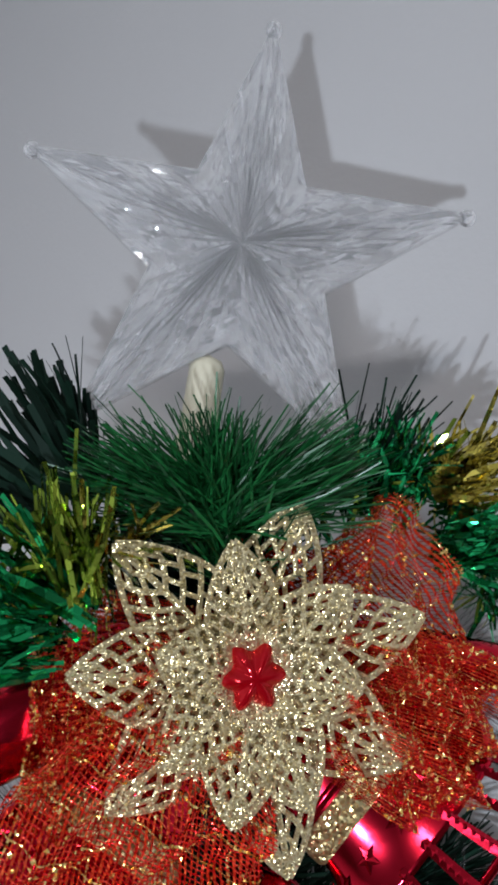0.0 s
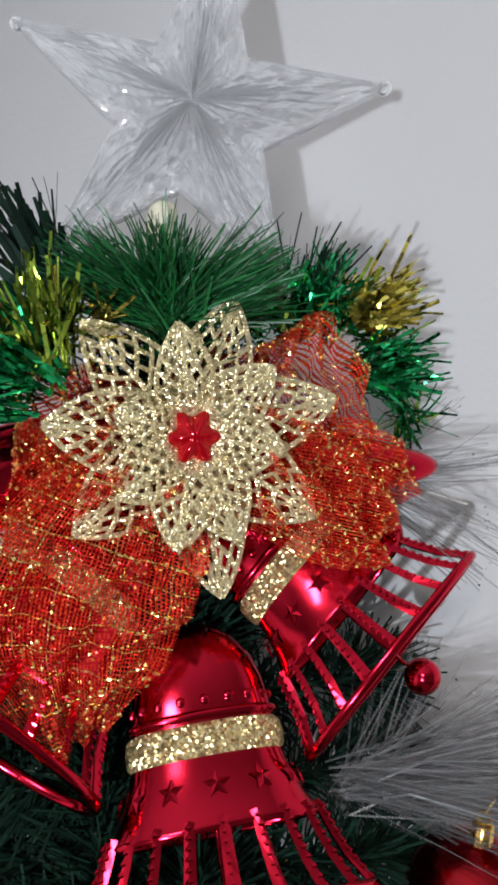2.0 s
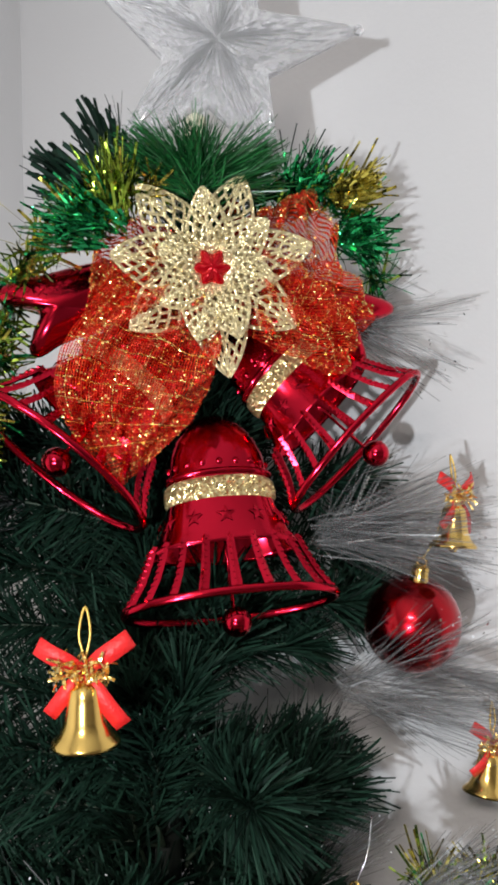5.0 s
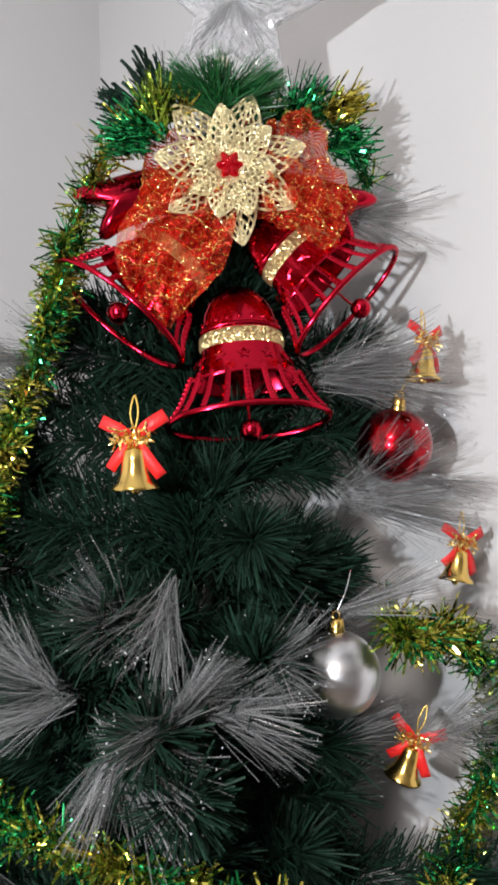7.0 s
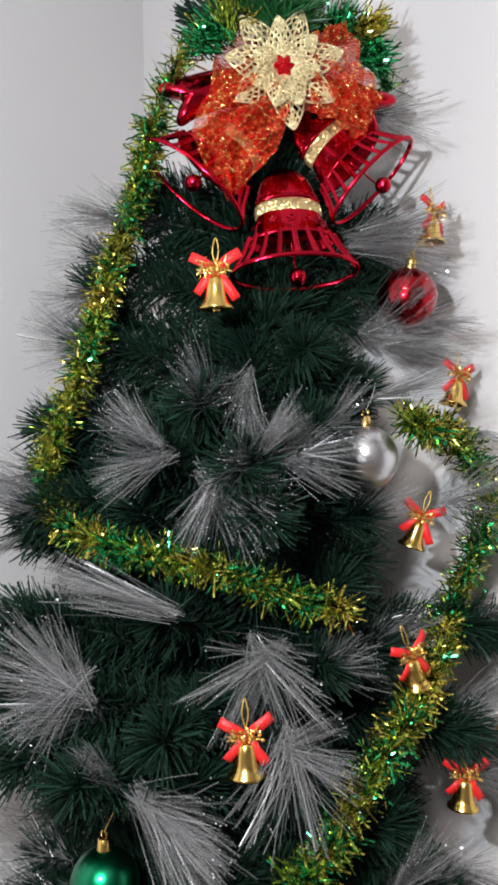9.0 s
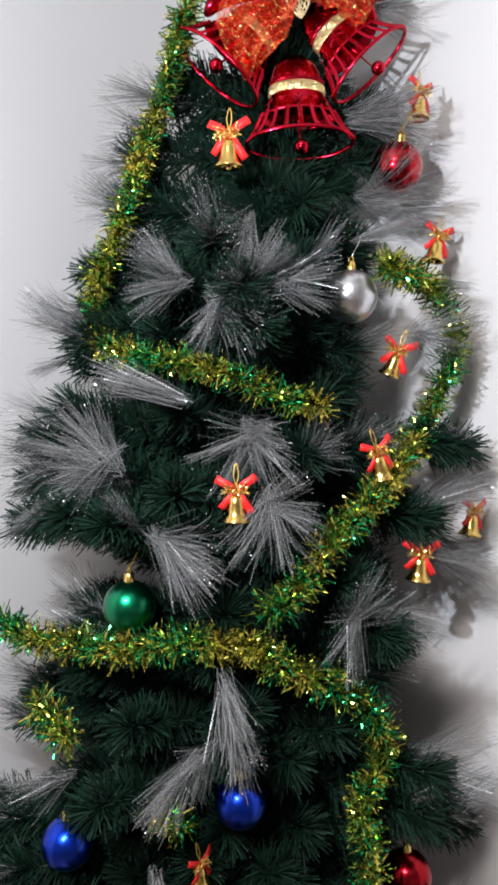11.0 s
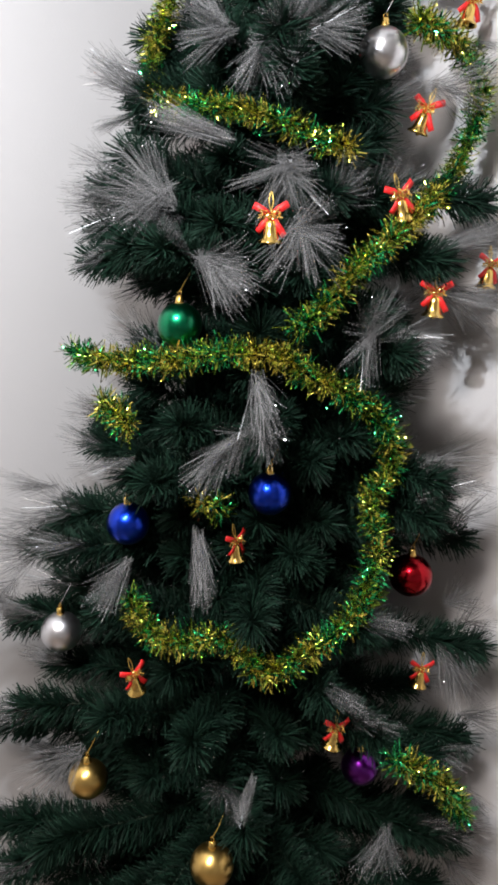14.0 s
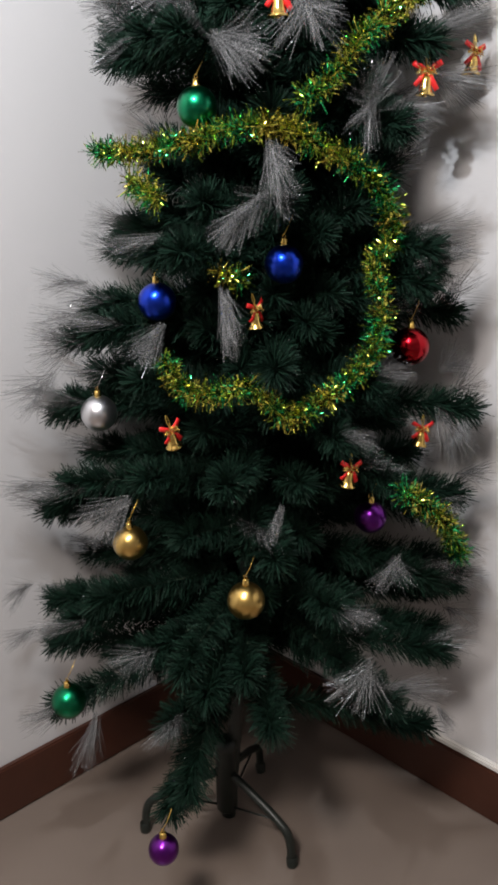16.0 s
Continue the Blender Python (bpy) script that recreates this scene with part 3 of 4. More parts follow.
def tuft(centre, d, label, count, length, width, spread, material, seed):
    rng = random.Random(seed)
    items = []
    for k in range(count):
        v = (Vector(d).normalized() + rnd_dir(rng) * spread * rng.random()).normalized()
        side = v.cross(rnd_dir(rng)).normalized()
        items.append((Vector(centre) + rnd_dir(rng) * 0.008, v, side, length * rng.uniform(0.6, 1.05), width * rng.uniform(0.6, 1.2), rnd_dir(rng) * 0.004))
    return part("needle_tuft", strips_mesh(items), material, tree, label)


tuft(at(-0.006, 0.050, -0.012), Vector((0, 0, 0.6)) + OUT * 0.4, "fine bright green needles", 420, 0.034, 0.0007, 0.9, LEAF, 1)
tuft(at(-0.008, 0.048, -0.012), -ACROSS + Vector((0, 0, 0.55)) + OUT * 0.2, "", 620, 0.042, 0.0007, 0.55, LEAF, 2)
tuft(at(0.0, 0.048, -0.012), ACROSS + Vector((0, 0, 0.50)) + OUT * 0.2, "", 620, 0.044, 0.0007, 0.55, LEAF, 3)
tuft(at(-0.045, 0.060, -0.045), -ACROSS * 0.5 + Vector((0, 0, 1)), "broad dark green strips", 100, 0.044, 0.0030, 0.7, NEEDLE, 4)
tuft(at(-0.058, 0.048, -0.045), -ACROSS * 1.0 + Vector((0, 0, 0.6)), "broad dark green strips", 100, 0.044, 0.0026, 0.7, NEEDLE, 5)
tuft(at(0.055, 0.050, -0.05), ACROSS * 0.6 + Vector((0, 0, 0.7)), "", 160, 0.044, 0.0012, 0.8, NEEDLE, 6)
tuft(at(0.0, 0.03, -0.02), Vector((0, 0, 1)) + OUT * 0.3, "", 260, 0.035, 0.0010, 1.0, LEAF, 12)
tuft(at(-0.050, 0.030, 0.0), Vector((0, 0, 1)) - ACROSS * 0.2 + OUT * 0.2, "broad shiny green foil strips", 60, 0.036, 0.0015, 0.7, LIMEFOIL, 13)
tuft(at(-0.060, 0.015, 0.004), -ACROSS + Vector((0, 0, 0.05)) + OUT * 0.3, "broad shiny green foil strips", 80, 0.036, 0.0014, 0.6, GREENFOIL, 14)
tuft(at(-0.052, 0.022, 0.0), -ACROSS * 0.8 + Vector((0, 0, 0.6)), "broad shiny green foil strips", 50, 0.036, 0.0020, 0.8, GREENFOIL, 15)
tuft(at(0.055, 0.050, -0.03), ACROSS * 0.5 + Vector((0, 0, 1)), "broad shiny green foil strips", 50, 0.030, 0.0018, 0.9, GREENFOIL, 16)
tuft(at(0.085, 0.055, -0.035), ACROSS + Vector((0, 0, 0.4)), "broad shiny gold foil strips", 110, 0.030, 0.0022, 1.2, GOLDFOIL, 17)
tuft(at(0.085, 0.030, -0.035), ACROSS + OUT * 0.3, "broad shiny green foil strips", 90, 0.028, 0.0020, 1.2, GREENFOIL, 18)
tuft(at(0.0, 0.025, -0.06), (0, 0, 1), "", 260, 0.050, 0.0014, 1.2, NEEDLE, 7)
tuft(at(-0.02, 0.0, -0.115), (0, 0, 1), "", 300, 0.050, 0.0014, 1.6, NEEDLE, 8)
tuft(at(0.03, -0.03, -0.115), (0, 0, 1), "", 300, 0.050, 0.0014, 1.6, NEEDLE, 9)
tuft(at(-0.04, -0.06, -0.12), (0, 0, 1), "", 300, 0.050, 0.0014, 1.6, NEEDLE, 10)
tuft(at(0.02, -0.10, -0.125), (0, 0, 1), "", 300, 0.050, 0.0014, 1.6, NEEDLE, 11)

# ---- the star ----


def star_mesh(radius, inner, depth, ribs=9):
    """A hollow-looking star with fine radial ridges on both faces."""
    verts, faces = [], []
    rings = [0.05, 0.16, 0.28, 0.38, 0.47, 0.56, 0.64, 0.72, 0.79, 0.86, 0.93, 1.0]
    for sgn in (1, -1):
        base = len(verts)
        verts.append((0, 0, sgn * depth))
        cols = []
        for k in range(10 * ribs):
            t = k / ribs
            i, u = int(t), t - int(t)
            def corner(j):
                r = radius if j % 2 == 0 else inner
                a = math.pi / 2 + j * math.pi / 5
                return Vector((r * math.cos(a), r * math.sin(a)))
            e = corner(i) * (1 - u) + corner(i + 1) * u
            col = []
            for s in rings:
                crest = 0.0024 * (1 if k % 2 else -1) * (1 - s * 0.5) * min(1, s * 4)
                step = (0.0004 if s < 0.4 else 0.0018) * math.sin(s * 97 + 1.7 * (k // 2) + sgn)
                h = depth * (1 - s) + 0.0035 + (crest + step if s < 1 else 0)
                col.append(len(verts))
                verts.append((e.x * s, e.y * s, sgn * h))
            cols.append(col)
        n = len(cols)
        for k in range(n):
            a, b = cols[k], cols[(k + 1) % n]
            tri = (base, a[0], b[0])
            faces.append(tri if sgn > 0 else tri[::-1])
            for j in range(len(rings) - 1):
                q = (a[j], a[j + 1], b[j + 1], b[j])
                faces.append(q if sgn > 0 else q[::-1])
        edge = [c[-1] for c in cols]
        if sgn > 0:
            front = edge
        else:
            for k in range(n):
                faces.append((front[k], edge[k], edge[(k + 1) % n], front[(k + 1) % n]))
    return mesh_from(verts, faces)


SX, SN = Vector((0.83, 0.555, 0)).normalized(), Vector((0.555, -0.83, 0)).normalized()
STAR = Matrix((SX, Vector((0, 0, 1)), SN)).transposed().to_4x4()
STAR.translation = Vector((0.060, 0.191, 2.032))
star = thing("tree_star", "clear ribbed plastic star on the tree top", "star", STAR @ Matrix.Rotation(radians(-11), 4, "Z"))
part("star_body", star_mesh(0.0862, 0.0338, 0.013), CLEAR, star, "clear moulded plastic with radial ridges")
for k in range(5):
    a = math.pi / 2 + k * 2 * math.pi / 5
    part("tip_knob", ball_mesh(0.0032, 14), CLEAR, star, m=pose(0.0848 * math.cos(a), 0.0848 * math.sin(a), 0))
part("bulb_holder", lathe([(0.0001, 0.002), (0.005, 0.0), (0.0065, -0.003), (0.0068, -0.028), (0.0085, -0.032), (0.0090, -0.055), (0.004, -0.06)], 20), CREAM, star, "cream plastic lamp socket", Matrix.Translation((-0.006, -0.040, -0.002)) @ Matrix.Rotation(radians(-90), 4, "X"))

# ---- the red bells with their bow, ribbon and flower ----
bells = thing("bell_decoration", "red chrome plastic triple bells with bow and glitter flower", "christmas bells", DECO)


def strip_ring(profile, a0, a1, n=3):
    verts, faces = [], []
    for r, z in profile:
        for k in range(n):
            a = a0 + (a1 - a0) * k / (n - 1)
            verts.append((r * math.cos(a), r * math.sin(a), z))
    for j in range(len(profile) - 1):
        for k in range(n - 1):
            faces.append((j * n + k, j * n + k + 1, (j + 1) * n + k + 1, (j + 1) * n + k))
    return verts, faces


def small_star(r, n=5):
    verts, faces = [(0, 0, 0.0012)], []
    for k in range(2 * n):
        rr = r if k % 2 == 0 else r * 0.45
        verts.append((rr * math.sin(math.pi * k / n), rr * math.cos(math.pi * k / n), 0))
    for k in range(2 * n):
        faces.append((0, 1 + (k + 1) % (2 * n), 1 + k))
    return mesh_from(verts, faces)


def bar_mesh():
    """One slanting bar of the bell's open skirt, at angle 0, with beads along it."""
    w = 0.0021
    prof = [(0.0372, -0.064), (0.0404, -0.072), (0.0452, -0.082), (0.0525, -0.0925)]
    verts, faces = [], []
    for r, z in prof:
        k = w * (0.8 + 0.5 * (r - 0.033) / 0.02)
        verts += [(r, -k, z), (r + 0.0016, 0, z + 0.0008), (r, k, z), (r - 0.0012, 0, z)]
    for j in range(len(prof) - 1):
        for k in range(4):
            a, b = 4 * j + k, 4 * j + (k + 1) % 4
            faces.append((a, b, b + 4, a + 4))
    for i in range(9):
        s = (i + 0.5) / 9
        r = float(np.interp(s, [0, 0.29, 0.64, 1], [p[0] for p in prof])) + 0.0016
        zz = float(np.interp(s, [0, 0.29, 0.64, 1], [p[1] for p in prof]))
        b = len(verts)
        q = 0.0014
        verts += [(r + q, 0, zz), (r, q, zz), (r, 0, zz + q), (r, -q, zz), (r, 0, zz - q)]
        faces += [(b, b + 1, b + 2), (b, b + 2, b + 3), (b, b + 3, b + 4), (b, b + 4, b + 1)]
    return mesh_from(verts, faces)


DOME = lathe([(0.0001, 0.004), (0.004, 0.0035), (0.010, 0.001), (0.0165, -0.004), (0.0215, -0.011), (0.0245, -0.019), (0.026, -0.028), (0.0265, -0.033)], 56)
BEADROW = ring(0.0268, 0.0016, 56, 8)
BAND = lathe([(0.0268, -0.033), (0.0285, -0.0345), (0.0292, -0.0385), (0.0290, -0.0425), (0.0278, -0.044)], 56)
COLLAR = lathe([(0.0278, -0.044), (0.0292, -0.049), (0.0318, -0.0555), (0.0350, -0.0615), (0.0382, -0.0655), (0.0390, -0.0668), (0.0378, -0.0678)], 56)
BAR, RIM, CLAP, PIN, STARLET, LITTLE = bar_mesh(), ring(0.0535, 0.0021, 64, 10), ball_mesh(0.0075, 24), tube([(0, 0, -0.01), (0, 0, -0.1)], 0.001, 6), small_star(0.0052), ball_mesh(0.0019, 10)


def bell(crown, rim, size, drop, label):
    """A bell in shallow relief, its mouth turned a little to the front; crown and rim's middle in the deco's frame."""
    c, r = Vector(crown), Vector(rim)
    way = (r - c).xy.to_3d()
    slope, u = (r.z - c.z) / way.length - 0.42 * 0.21, way.normalized()
    m = (Vector((0, 0, -0.21)) - u).to_track_quat("Z", "X").to_matrix().to_4x4() @ Matrix.Scale(size, 4)
    shear = Matrix(((1, 0, 0, 0), (0, 1, 0, 0), (slope * u.x, slope * u.y, 1, 0), (0, 0, 0, 1)))
    flat = Matrix.Translation(c) @ shear @ Matrix.Diagonal((1, 1, 0.42, 1)) @ m

    def piece(name, me, material, parent, label="", local=None):
        me = me.copy()
        me.transform(flat @ local if local is not None else flat)
        return part(name, me, material, parent, label)

    dome = piece("bell", DOME, REDCHROME, bells, label)
    piece("bead_band", BEADROW, REDCHROME, dome, local=pose(0, 0, -0.0305))
    piece("glitter_band", BAND, BANDGLIT, dome, "gold glitter band")
    piece("collar", COLLAR, REDCHROME, dome)
    def front(a):
        return (m.to_3x3() @ Vector((math.cos(a), math.sin(a), 0))).z > -0.12

    for k in range(20):
        if not front(2 * math.pi * k / 20):
            continue
        piece("bar", BAR, REDCHROME, dome, local=Matrix.Rotation(2 * math.pi * k / 20, 4, "Z"))
    for k in range(12):
        if not front(2 * math.pi * k / 12):
            continue
        piece("star_relief", STARLET, REDCHROME, dome, local=Matrix.Rotation(2 * math.pi * k / 12, 4, "Z") @ pose(0.0322, 0, -0.0535, 0, 66, 0) @ pose(0, 0, 0, 0, 0, 90))
    for k in range(18):
        a = 2 * math.pi * k / 18
        if not front(a):
            continue
        piece("bead", LITTLE, REDCHROME, dome, local=pose(0.0252 * math.cos(a), 0.0252 * math.sin(a), -0.0255))
    piece("rim", RIM, REDCHROME, dome, local=pose(0, 0, -0.0935))
    ball = CLAP.copy()
    ball.transform(Matrix.Translation(r + (r - c).normalized() * drop + Vector((0, 0, 0.008))) @ Matrix.Scale(size, 4))
    part("clapper", ball, REDCHROME, dome)
    piece("clapper_pin", PIN, REDCHROME, dome)
    return dome


bell((0.005, -0.082, -0.048), (0.010, -0.181, -0.018), 1.13, 0.012, "red chrome bell hanging mouth down")
bell((0.022, -0.027, -0.052), (0.093, -0.098, -0.028), 1.04, 0.006, "red chrome bell swung out sideways")
bell((-0.018, -0.026, -0.052), (-0.082, -0.100, -0.026), 1.10, 0.004, "red chrome bell swung out sideways")


def puffy(points, thick):
    """A pillow-like lobe over an outline, in the deco's frame."""
    n = len(points)
    c = sum((Vector(p) for p in points), Vector()) / n
    verts, faces = [], []
    line = smooth_line([*points, points[0]], 6)[:-1]
    rings = [1.0, 0.97, 0.86, 0.66, 0.38]
    m = len(line)
    for sgn in (1, -1):
        b = len(verts)
        for s in rings:
            for p in line:
                q = c + (p - c) * s
                verts.append((q.x, q.y, q.z + sgn * thick * math.sqrt(max(0, 1 - s * s)) if s < 1 else q.z))
        verts.append((c.x, c.y, c.z + sgn * thick))
        for j in range(len(rings) - 1):
            for k in range(m):
                f = (b + j * m + k, b + j * m + (k + 1) % m, b + (j + 1) * m + (k + 1) % m, b + (j + 1) * m + k)
                faces.append(f if sgn < 0 else f[::-1])
        for k in range(m):
            f = (b + (len(rings) - 1) * m + k, b + (len(rings) - 1) * m + (k + 1) % m, len(verts) - 1)
            faces.append(f if sgn < 0 else f[::-1])
    return mesh_from(verts, faces, True)


def lobes(k, dy):
    pts = [(0.03, 0.012), (0.06, 0.008), (0.085, 0.001), (0.108, -0.006), (0.113, -0.012), (0.106, -0.017), (0.090, -0.021), (0.093, -0.032), (0.095, -0.043), (0.089, -0.046), (0.076, -0.038), (0.05, -0.028), (0.03, -0.022)]
    return puffy([(k * x, y + dy, -0.034) for x, y in pts], 0.011)


part("bow_lobe", lobes(-1.04, 0.002), REDCHROME, bells, "puffed red chrome plastic bow end")
part("bow_lobe", lobes(1.03, -0.003), REDCHROME, bells, "puffed red chrome plastic bow end")


def ribbon(spine, wide, seed, rows=22, ruffle=0.0075, gold_every=7):
    """An open mesh ribbon of woven foil threads; spine and half width vectors in the deco's frame."""
    rng = random.Random(seed)
    line = smooth_line(spine, 24)
    ws = smooth_line(wide, 24)
    rows = int(rows * 1.9)
    n = len(line)
    def pt(i, v):
        p = line[i] + ws[i] * v + Vector((0, 0, -0.017))
        lift = ruffle * (math.sin(9 * v + i * 0.12 + seed) + 0.6 * math.sin(i * 0.32 + 3 * v) + 0.25 * math.sin(31 * v + i * 0.7))
        return Vector((p.x, p.y, p.z + lift))
    red, gold, shine = ([], []), ([], []), ([], [])
    def quad(pile, a, b, c, d):
        k = len(pile[0])
        j = Vector((0, 0, rng.gauss(0, 0.0003)))
        pile[0].extend(tuple(q) for q in (a + j, b - j, c + j, d - j))
        pile[1].append((k, k + 1, k + 2, k + 3))
    for r in range(rows):
        v0 = -1 + 2 * r / rows
        v1 = v0 + rng.uniform(0.6, 1.1) / rows
        pile = gold if r % 9 == 4 else red
        for i in range(n - 1):
            quad(pile, pt(i, v0), pt(i, v1), pt(i + 1, v1), pt(i + 1, v0))
    for i in range(0, n - 1):
        pile = gold if i % gold_every == 0 else shine
        for r in range(rows):
            v0, v1 = -1 + 2 * r / rows, -1 + 2 * (r + 1) / rows
            a, b = pt(i, v0), pt(i, v1)
            step = (line[i + 1] - line[i]) * (0.28 if pile is shine else 0.42)
            up = Vector((0, 0, 0.0007))
            quad(gold if pile is gold else shine, a + up, b + up, b + step + up, a + step + up)
    for k in range(1000):
        i, v = rng.randrange(n - 1), rng.uniform(-1, 1)
        p, u = pt(i, v) + Vector((0, 0, 0.0012)), rnd_dir(rng)
        u.z *= 0.45
        u.normalize()
        w = u.cross(rnd_dir(rng))
        w.z *= 0.5
        w.normalize()
        q = rng.uniform(0.0003, 0.0010)
        quad(gold, p + u * q, p + w * q, p - u * q, p - w * q)
    ob = part("mesh_ribbon", mesh_from(*red), REDTHREAD, bells, "red and gold woven foil mesh ribbon")
    part("gold_threading", mesh_from(*gold), GOLDTHREAD, ob)
    part("cellophane_weft", mesh_from(*shine), REDSHINE, ob)
    return ob


ribbon([(-0.004, 0.004, 0.0), (-0.020, -0.016, 0.014), (-0.038, -0.046, 0.018), (-0.047, -0.076, 0.014), (-0.044, -0.112, 0.004)], [(0.010, -0.012, 0), (0.024, -0.014, 0), (0.038, -0.012, 0), (0.036, -0.004, 0), (0.009, 0.009, 0)], 1, 30)
ribbon([(0.0, 0.0, -0.002), (-0.03, 0.004, 0.006), (-0.052, 0.0, 0.004), (-0.066, -0.012, -0.006), (-0.05, -0.03, -0.008)], [(0.0, 0.014, 0), (0, 0.022, 0), (0.003, 0.028, 0), (0.004, 0.03, 0), (0.006, 0.024, 0)], 2, 22)
ribbon([(0.004, 0.01, -0.004), (0.020, 0.030, 0.002), (0.036, 0.036, 0.0), (0.050, 0.020, 0.0), (0.060, -0.004, -0.004), (0.060, -0.026, -0.006)], [(0.012, -0.008, 0), (0.016, -0.016, 0), (0.020, 0.016, 0), (0.022, 0.010, 0), (0.022, 0.004, 0), (0.024, 0.0, 0)], 3, 22)
ribbon([(0.006, -0.002, 0.0), (0.028, -0.011, 0.012), (0.050, -0.020, 0.014), (0.072, -0.028, 0.008), (0.090, -0.036, -0.004)], [(0.006, 0.014, 0), (0.008, 0.022, 0), (0.010, 0.027, 0), (0.011, 0.026, 0), (0.010, 0.020, 0)], 4, 26)


def petal_mesh(length, width, cup, seed, solid=0.36):
    """A lace petal along +y: rim, midrib, slanting veins and cross links, all with thickness."""
    rng = random.Random(seed)
    verts, faces = [], []
    def half(u):
        return width / 2 * math.sin(math.pi * min(1, u) ** 0.85) ** 0.8 if 0 < u < 1 else 0.0008
    def pos(u, s):
        x = half(u) * s
        return Vector((x, length * u, cup * (u * (1 - u) * 4 * 0.5 - (s * s) * 0.25 * half(u) / width * 2) + 0.10 * length * u * u))
    def bar(a, b, w, steps=2):
        pts = [pos(a[0] + (b[0] - a[0]) * k / steps, a[1] + (b[1] - a[1]) * k / steps) for k in range(steps + 1)]
        d = (pts[-1] - pts[0]).normalized()
        side = d.cross(Vector((0, 0, 1))).normalized() * w / 2
        t = Vector((0, 0, 0.00045))
        for p, q in zip(pts, pts[1:]):
            k = len(verts)
            verts.extend(tuple(v) for v in (p - side, p + side, q + side, q - side, p - side - t, p + side - t, q + side - t, q - side - t, p + t * 0.6, q + t * 0.6))
            faces.extend([(k, k + 3, k + 9, k + 8), (k + 8, k + 9, k + 2, k + 1), (k + 1, k + 2, k + 6, k + 5), (k + 3, k, k + 4, k + 7), (k + 4, k + 5, k + 6, k + 7)])
    w = 0.0019
    us = [0.02 + 0.98 * k / 14 for k in range(15)]
    for s in (-1, 1):
        for a, b in zip(us, us[1:]):
            bar((a, s), (b, s), w, 1)
    bar((0.0, 0.0), (1.0, 0.0), w * 1.1, 8)
    ribs = [0.14, 0.28, 0.41, 0.53, 0.65, 0.77]
    for s in (-1, 1):
        for k, u in enumerate(ribs):
            e = min(0.97, u + 0.20)
            bar((u, 0), (e, s * 0.97), w * 0.9, 3)
            # links between neighbouring veins
            u2 = ribs[k + 1] if k + 1 < len(ribs) else 0.9
            e2 = min(0.985, u2 + 0.20)
            for f in (0.33, 0.66):
                g = f + rng.uniform(-0.08, 0.08)
                bar((u + (e - u) * g, s * 0.97 * g), (u2 + (e2 - u2) * (g - 0.14), s * 0.97 * (g - 0.14)), w * 0.8, 1)
    # the closed foot of the petal
    n = 8
    b = len(verts)
    for j in range(n + 1):
        for k in range(7):
            p = pos(0.005 + (solid - 0.005) * j / n, -1 + k / 3)
            verts.append((p.x, p.y, p.z + 0.0002))
    for j in range(n):
        for k in range(6):
            i = b + j * 7 + k
            faces.append((i, i + 1, i + 8, i + 7))
    return mesh_from(verts, faces)


flower = part("flower", lathe([(0.0001, -0.001), (0.008, -0.001), (0.009, 0.0), (0.008, 0.001), (0.0001, 0.0015)], 18), GOLDGLIT, bells, "gold glitter lace poinsettia", pose(0, 0, -0.006))


def petal(x, y, lift, width, seed, tilt=6):
    n = math.hypot(x, y)
    me = petal_mesh(n, width, 0.010, seed)
    part("petal", me, GOLDGLIT, flower, m=Matrix.Translation((0, 0, lift)) @ Matrix.Rotation(math.atan2(-x, y), 4, "Z") @ Matrix.Rotation(radians(tilt), 4, "X"))


for k, (x, y, lift, width) in enumerate([(-0.040, 0.043, -0.002, 0.030), (-0.055, 0.006, -0.002, 0.032), (-0.045, -0.034, -0.003, 0.032), (0.008, -0.060, -0.003, 0.030), (0.046, -0.032, -0.003, 0.032), (0.056, 0.014, -0.002, 0.030), (0.018, 0.052, -0.004, 0.030)]):
    petal(x, y, lift, width, k)
for k, (x, y, lift, width) in enumerate([(-0.006, 0.043, 0.002, 0.022), (0.031, 0.026, 0.002, 0.024), (0.034, -0.006, 0.002, 0.026), (0.014, -0.040, 0.002, 0.026), (-0.010, -0.042, 0.002, 0.026), (-0.030, -0.022, 0.002, 0.026), (-0.030, 0.010, 0.002, 0.026)]):
    petal(x, y, lift, width, 20 + k, 12)


def gem_mesh():
    verts, faces = [(0, 0, 0.006)], []
    n = 48
    prof = [(0.35, 0.0055), (0.7, 0.0045), (0.95, 0.002), (1.0, 0.0), (0.9, -0.002)]
    for s, h in prof:
        for k in range(n):
            a = 2 * math.pi * k / n
            r = (0.0098 + 0.0018 * math.cos(6 * a)) * s
            verts.append((r * math.cos(a), r * math.sin(a), h - 0.0009 * (0.5 - 0.5 * math.cos(6 * a)) * (s < 0.99)))
    for k in range(n):
        faces.append((0, 1 + k, 1 + (k + 1) % n))
    for j in range(len(prof) - 1):
        for k in range(n):
            a, b = 1 + j * n + k, 1 + j * n + (k + 1) % n
            faces.append((a, a + n, b + n, b))
    return mesh_from(verts, faces, True)


part("gem", gem_mesh(), GEM, flower, "red faceted acrylic centre", pose(0, 0, 0.006))

# ---- baubles ----
CAPM = lathe([(0.0001, 0.0085), (0.0035, 0.0085), (0.0048, 0.0075), (0.0052, 0.001), (0.0060, -0.001), (0.0058, -0.0022)], 20)
LOOP = ring(0.0030, 0.0006, 18, 6)


def hang(points):
    return tube(smooth_line(points, 5), 0.0005, 5)


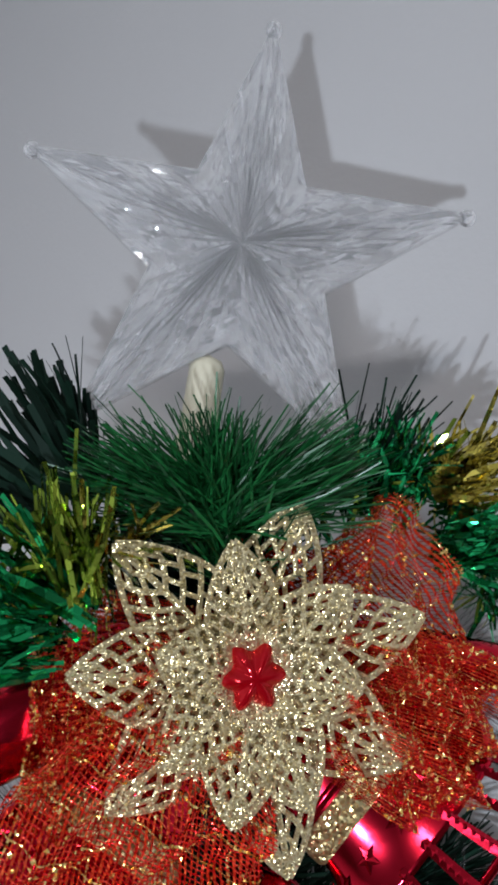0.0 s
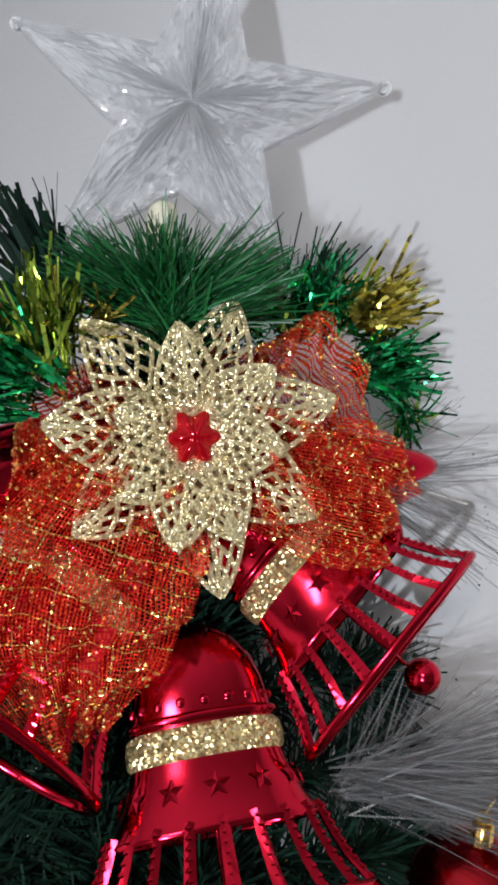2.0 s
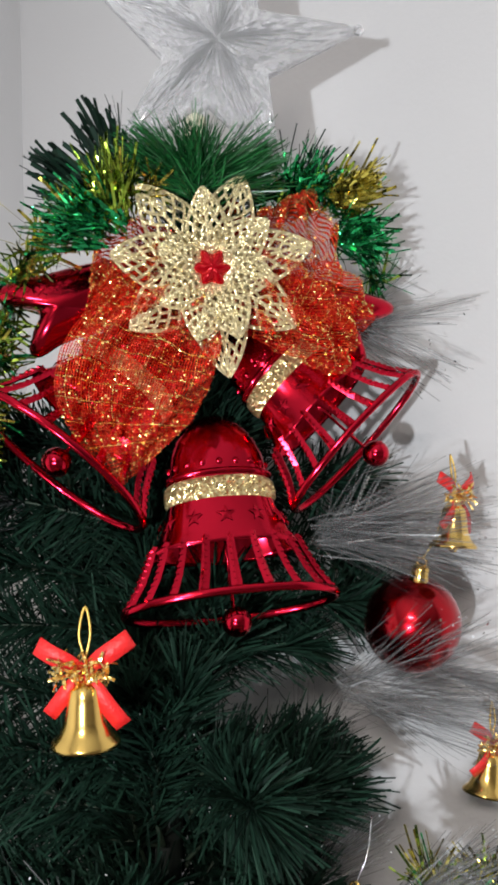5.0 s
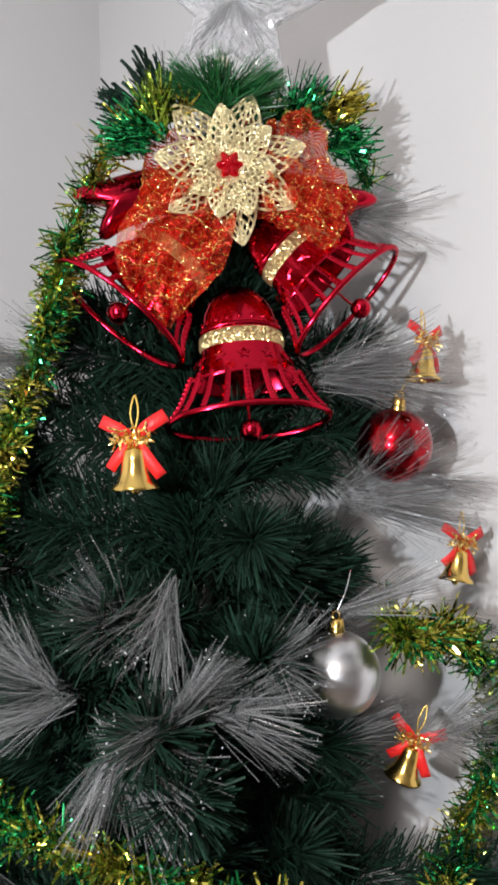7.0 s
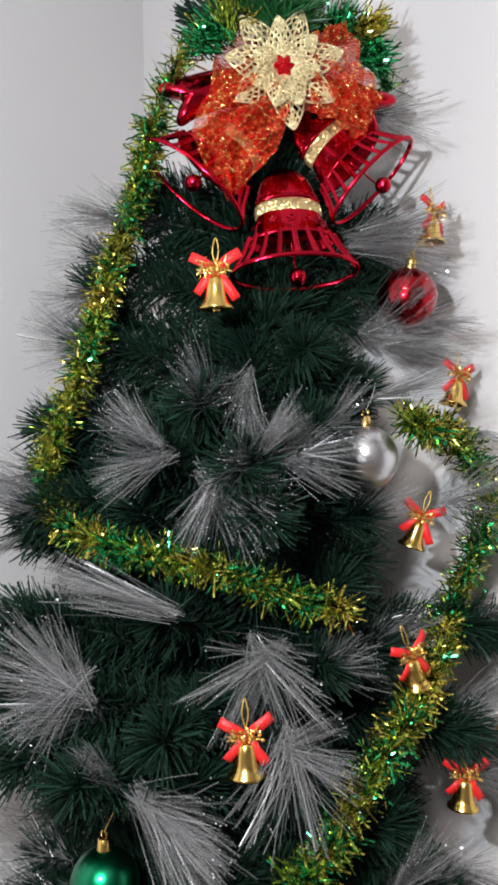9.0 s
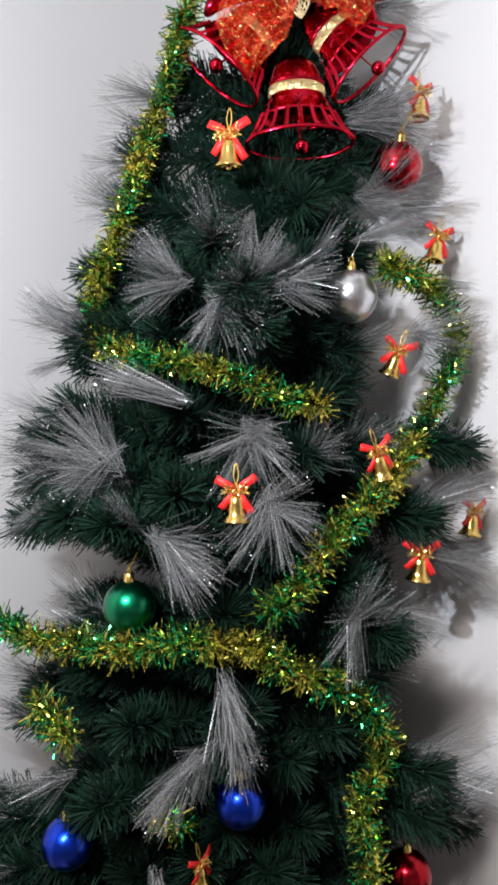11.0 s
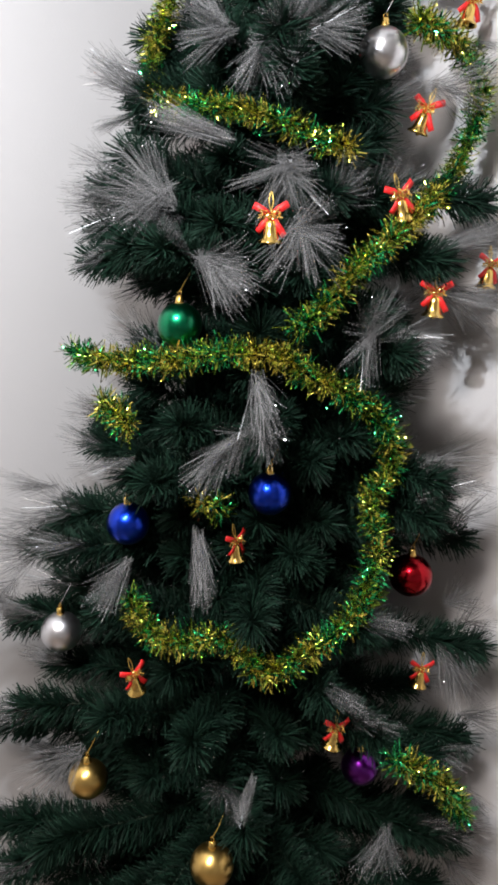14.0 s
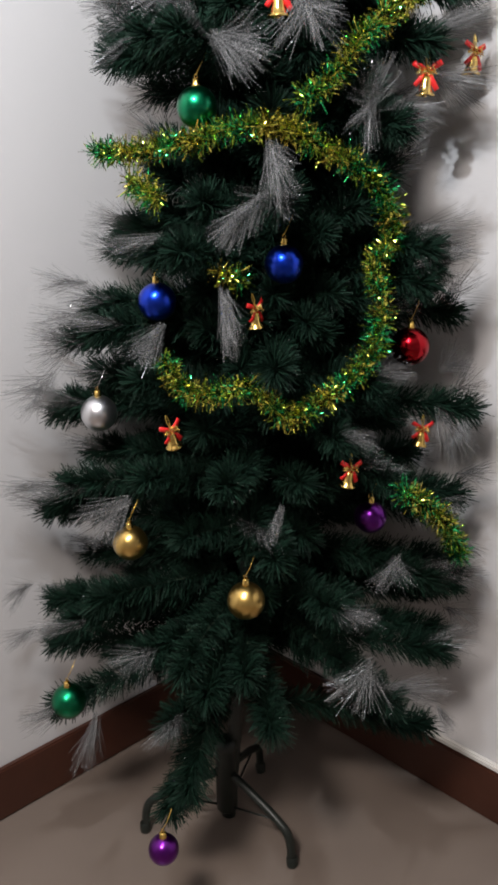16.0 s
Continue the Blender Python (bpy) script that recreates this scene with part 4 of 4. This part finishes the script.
def ornament(centre, r, material, label, cap=BRASS, tilt=0.0):
    m = pose(*centre, tilt * 0.6, tilt, 0)
    ob = thing("bauble", label, "bauble", m, "baubles on the tree")
    part("ball", ball_mesh(r), material, ob)
    top = part("cap", CAPM, cap, ob, "ribbed metal cap", pose(0, 0, r))
    part("loop", LOOP, cap, top, m=pose(0, 0, 0.0105, 90, 0, 0))
    part("hanging_thread", hang([(0, 0, r + 0.012), (0.004, 0.006, r + 0.026), (0.001, 0.018, r + 0.040)]), STRING if cap is BRASS else cap, ob)
    return ob


RED = bauble("red_bauble", (0.42, 0.004, 0.012), 0.2)
SILVER = bauble("silver_bauble", (0.72, 0.72, 0.74), 0.32)
GREEN = bauble("green_bauble", (0.0, 0.20, 0.085))
BLUE = bauble("blue_bauble", (0.005, 0.045, 0.55))
GOLD = bauble("gold_bauble", (0.70, 0.46, 0.14), 0.3)
PURPLE = bauble("purple_bauble", (0.14, 0.01, 0.23))
SILVERCAP = mat("silver_cap", (0.75, 0.75, 0.77), 0.2, 1.0, vary=0.08)
ornament((0.143, 0.265, 1.685), 0.0295, RED, "shiny dark red bauble hanging beside the bells", tilt=14)
ornament((0.150, 0.170, 1.530), 0.0290, SILVER, "satin silver bauble hanging on a thread", SILVERCAP)
ornament((0.045, -0.050, 1.213), 0.0265, GREEN, "shiny green bauble resting against the tinsel")
ornament((-0.006, -0.093, 0.962), 0.0270, BLUE, "shiny blue bauble in the branches")
ornament((0.130, 0.023, 1.012), 0.0265, BLUE, "shiny blue bauble under clear fibres")
ornament((0.206, 0.216, 0.880), 0.0290, RED, "shiny red bauble at the edge of the branches")
ornament((-0.107, -0.138, 0.790), 0.0275, SILVER, "satin silver bauble at the edge of the branches", SILVERCAP)
ornament((-0.050, -0.136, 0.592), 0.0270, GOLD, "matt gold bauble in the lower branches")
ornament((0.134, -0.066, 0.535), 0.0280, GOLD, "matt gold bauble in the lower branches")
ornament((0.208, 0.128, 0.630), 0.0250, PURPLE, "shiny purple bauble deep in the branches")
ornament((-0.089, -0.247, 0.343), 0.0275, GREEN, "shiny green bauble on a low branch tip")
ornament((0.123, -0.233, 0.187), 0.0225, PURPLE, "shiny purple bauble hanging from the lowest branch tip")

# ---- small gold bells with red bows ----
SB = lathe([(0.0001, 0.0), (0.0035, -0.0005), (0.0058, -0.003), (0.0066, -0.008), (0.0074, -0.014), (0.0092, -0.0185), (0.0118, -0.021), (0.0122, -0.0225), (0.0108, -0.0225), (0.0080, -0.018), (0.0060, -0.008), (0.0001, -0.003)], 32)
SBC = ball_mesh(0.0026, 14)


def bow_tail(dx, dz, width):
    """A satin tail running out and curling at the end."""
    verts, faces = [], []
    n = 8
    d = Vector((dx, 0, dz))
    side = Vector((-dz, 0, dx)).normalized() * width / 2
    for t in (0.0, 0.0006):
        for k in range(n + 1):
            s = k / n
            p = d * s + Vector((0, -0.003 * math.sin(3 * s) - t, 0))
            w = side * (0.45 + 0.55 * min(1, s * 2.5))
            verts += [tuple(p - w), tuple(p + w)]
    m = 2 * (n + 1)
    for k in range(n):
        a = 2 * k
        faces += [(a, a + 1, a + 3, a + 2), (m + a + 2, m + a + 3, m + a + 1, m + a), (a, a + 2, m + a + 2, m + a), (a + 1, m + a + 1, m + a + 3, a + 3)]
    faces += [(0, m, m + 1, 1), (2 * n, 2 * n + 1, m + 2 * n + 1, m + 2 * n)]
    return mesh_from(verts, faces, True)


TAILS = [bow_tail(*v) for v in ((-0.0165, 0.0085, 0.0065), (0.0165, 0.0105, 0.0068), (-0.0125, -0.016, 0.0055), (0.0135, -0.020, 0.0062))]


def knot_mesh():
    rng = random.Random(5)
    items = []
    for k in range(90):
        p = Vector((rng.uniform(-0.009, 0.009), rng.uniform(-0.006, -0.002), rng.uniform(-0.003, 0.004)))
        d = rnd_dir(rng)
        items.append((p, d, d.cross(rnd_dir(rng)).normalized(), 0.005, 0.0012, Vector()))
    return strips_mesh(items)


KNOT = knot_mesh()
SLOOP = hang([(0, 0, 0.002), (0.002, 0.001, 0.012), (0.0, 0.003, 0.021), (-0.002, 0.001, 0.012), (0, 0, 0.003)])
first_bell = thing("small_bell", "small gold bell with a red satin bow", "bell", pose(0, 0, 0), "small bells on the tree")
body = part("bell_body", SB, BRASS, first_bell, "polished gold metal", pose(0, 0, -0.004))
part("clapper", SBC, BRASS, body, m=pose(0, 0, -0.0225))
for me in TAILS:
    part("bow_tail", me, REDRIB, first_bell, "red satin ribbon")
part("braid_knot", KNOT, GOLDTHREAD, first_bell, "crinkled gold braid")
part("hanging_loop", SLOOP, STRING, first_bell, "gold cord")


def bell_at(x, y, zz, yaw, tilt=0.0, size=1.15, label=""):
    m = pose(x, y, zz, 0, tilt, yaw)
    ob = copy_thing(first_bell, m)
    ob.scale = (size, size, size)
    if label:
        tagged(ob, label)
    return ob


first_bell.matrix_basis = pose(0.070, 0.064, 1.694, 0, 0, 35) @ Matrix.Scale(1.3, 4)
bell_at(0.172, 0.264, 1.763, 80, 6)
bell_at(0.178, 0.300, 1.608, 65, 12)
bell_at(0.172, 0.232, 1.474, 25, 20)
bell_at(0.152, -0.007, 1.338, 45, 0)
bell_at(0.223, 0.204, 1.256, 40, 4)
bell_at(0.198, 0.154, 1.367, 70, -14)
bell_at(0.222, 0.318, 1.289, 75, 8)
bell_at(0.107, -0.012, 0.953, 95, -5, 1.0)
bell_at(0.238, 0.209, 0.759, 55, 8, 1.0)
bell_at(0.062, -0.134, 0.797, 85, -12, 1.0)
bell_at(0.238, 0.040, 0.739, 70, 10, 1.0)
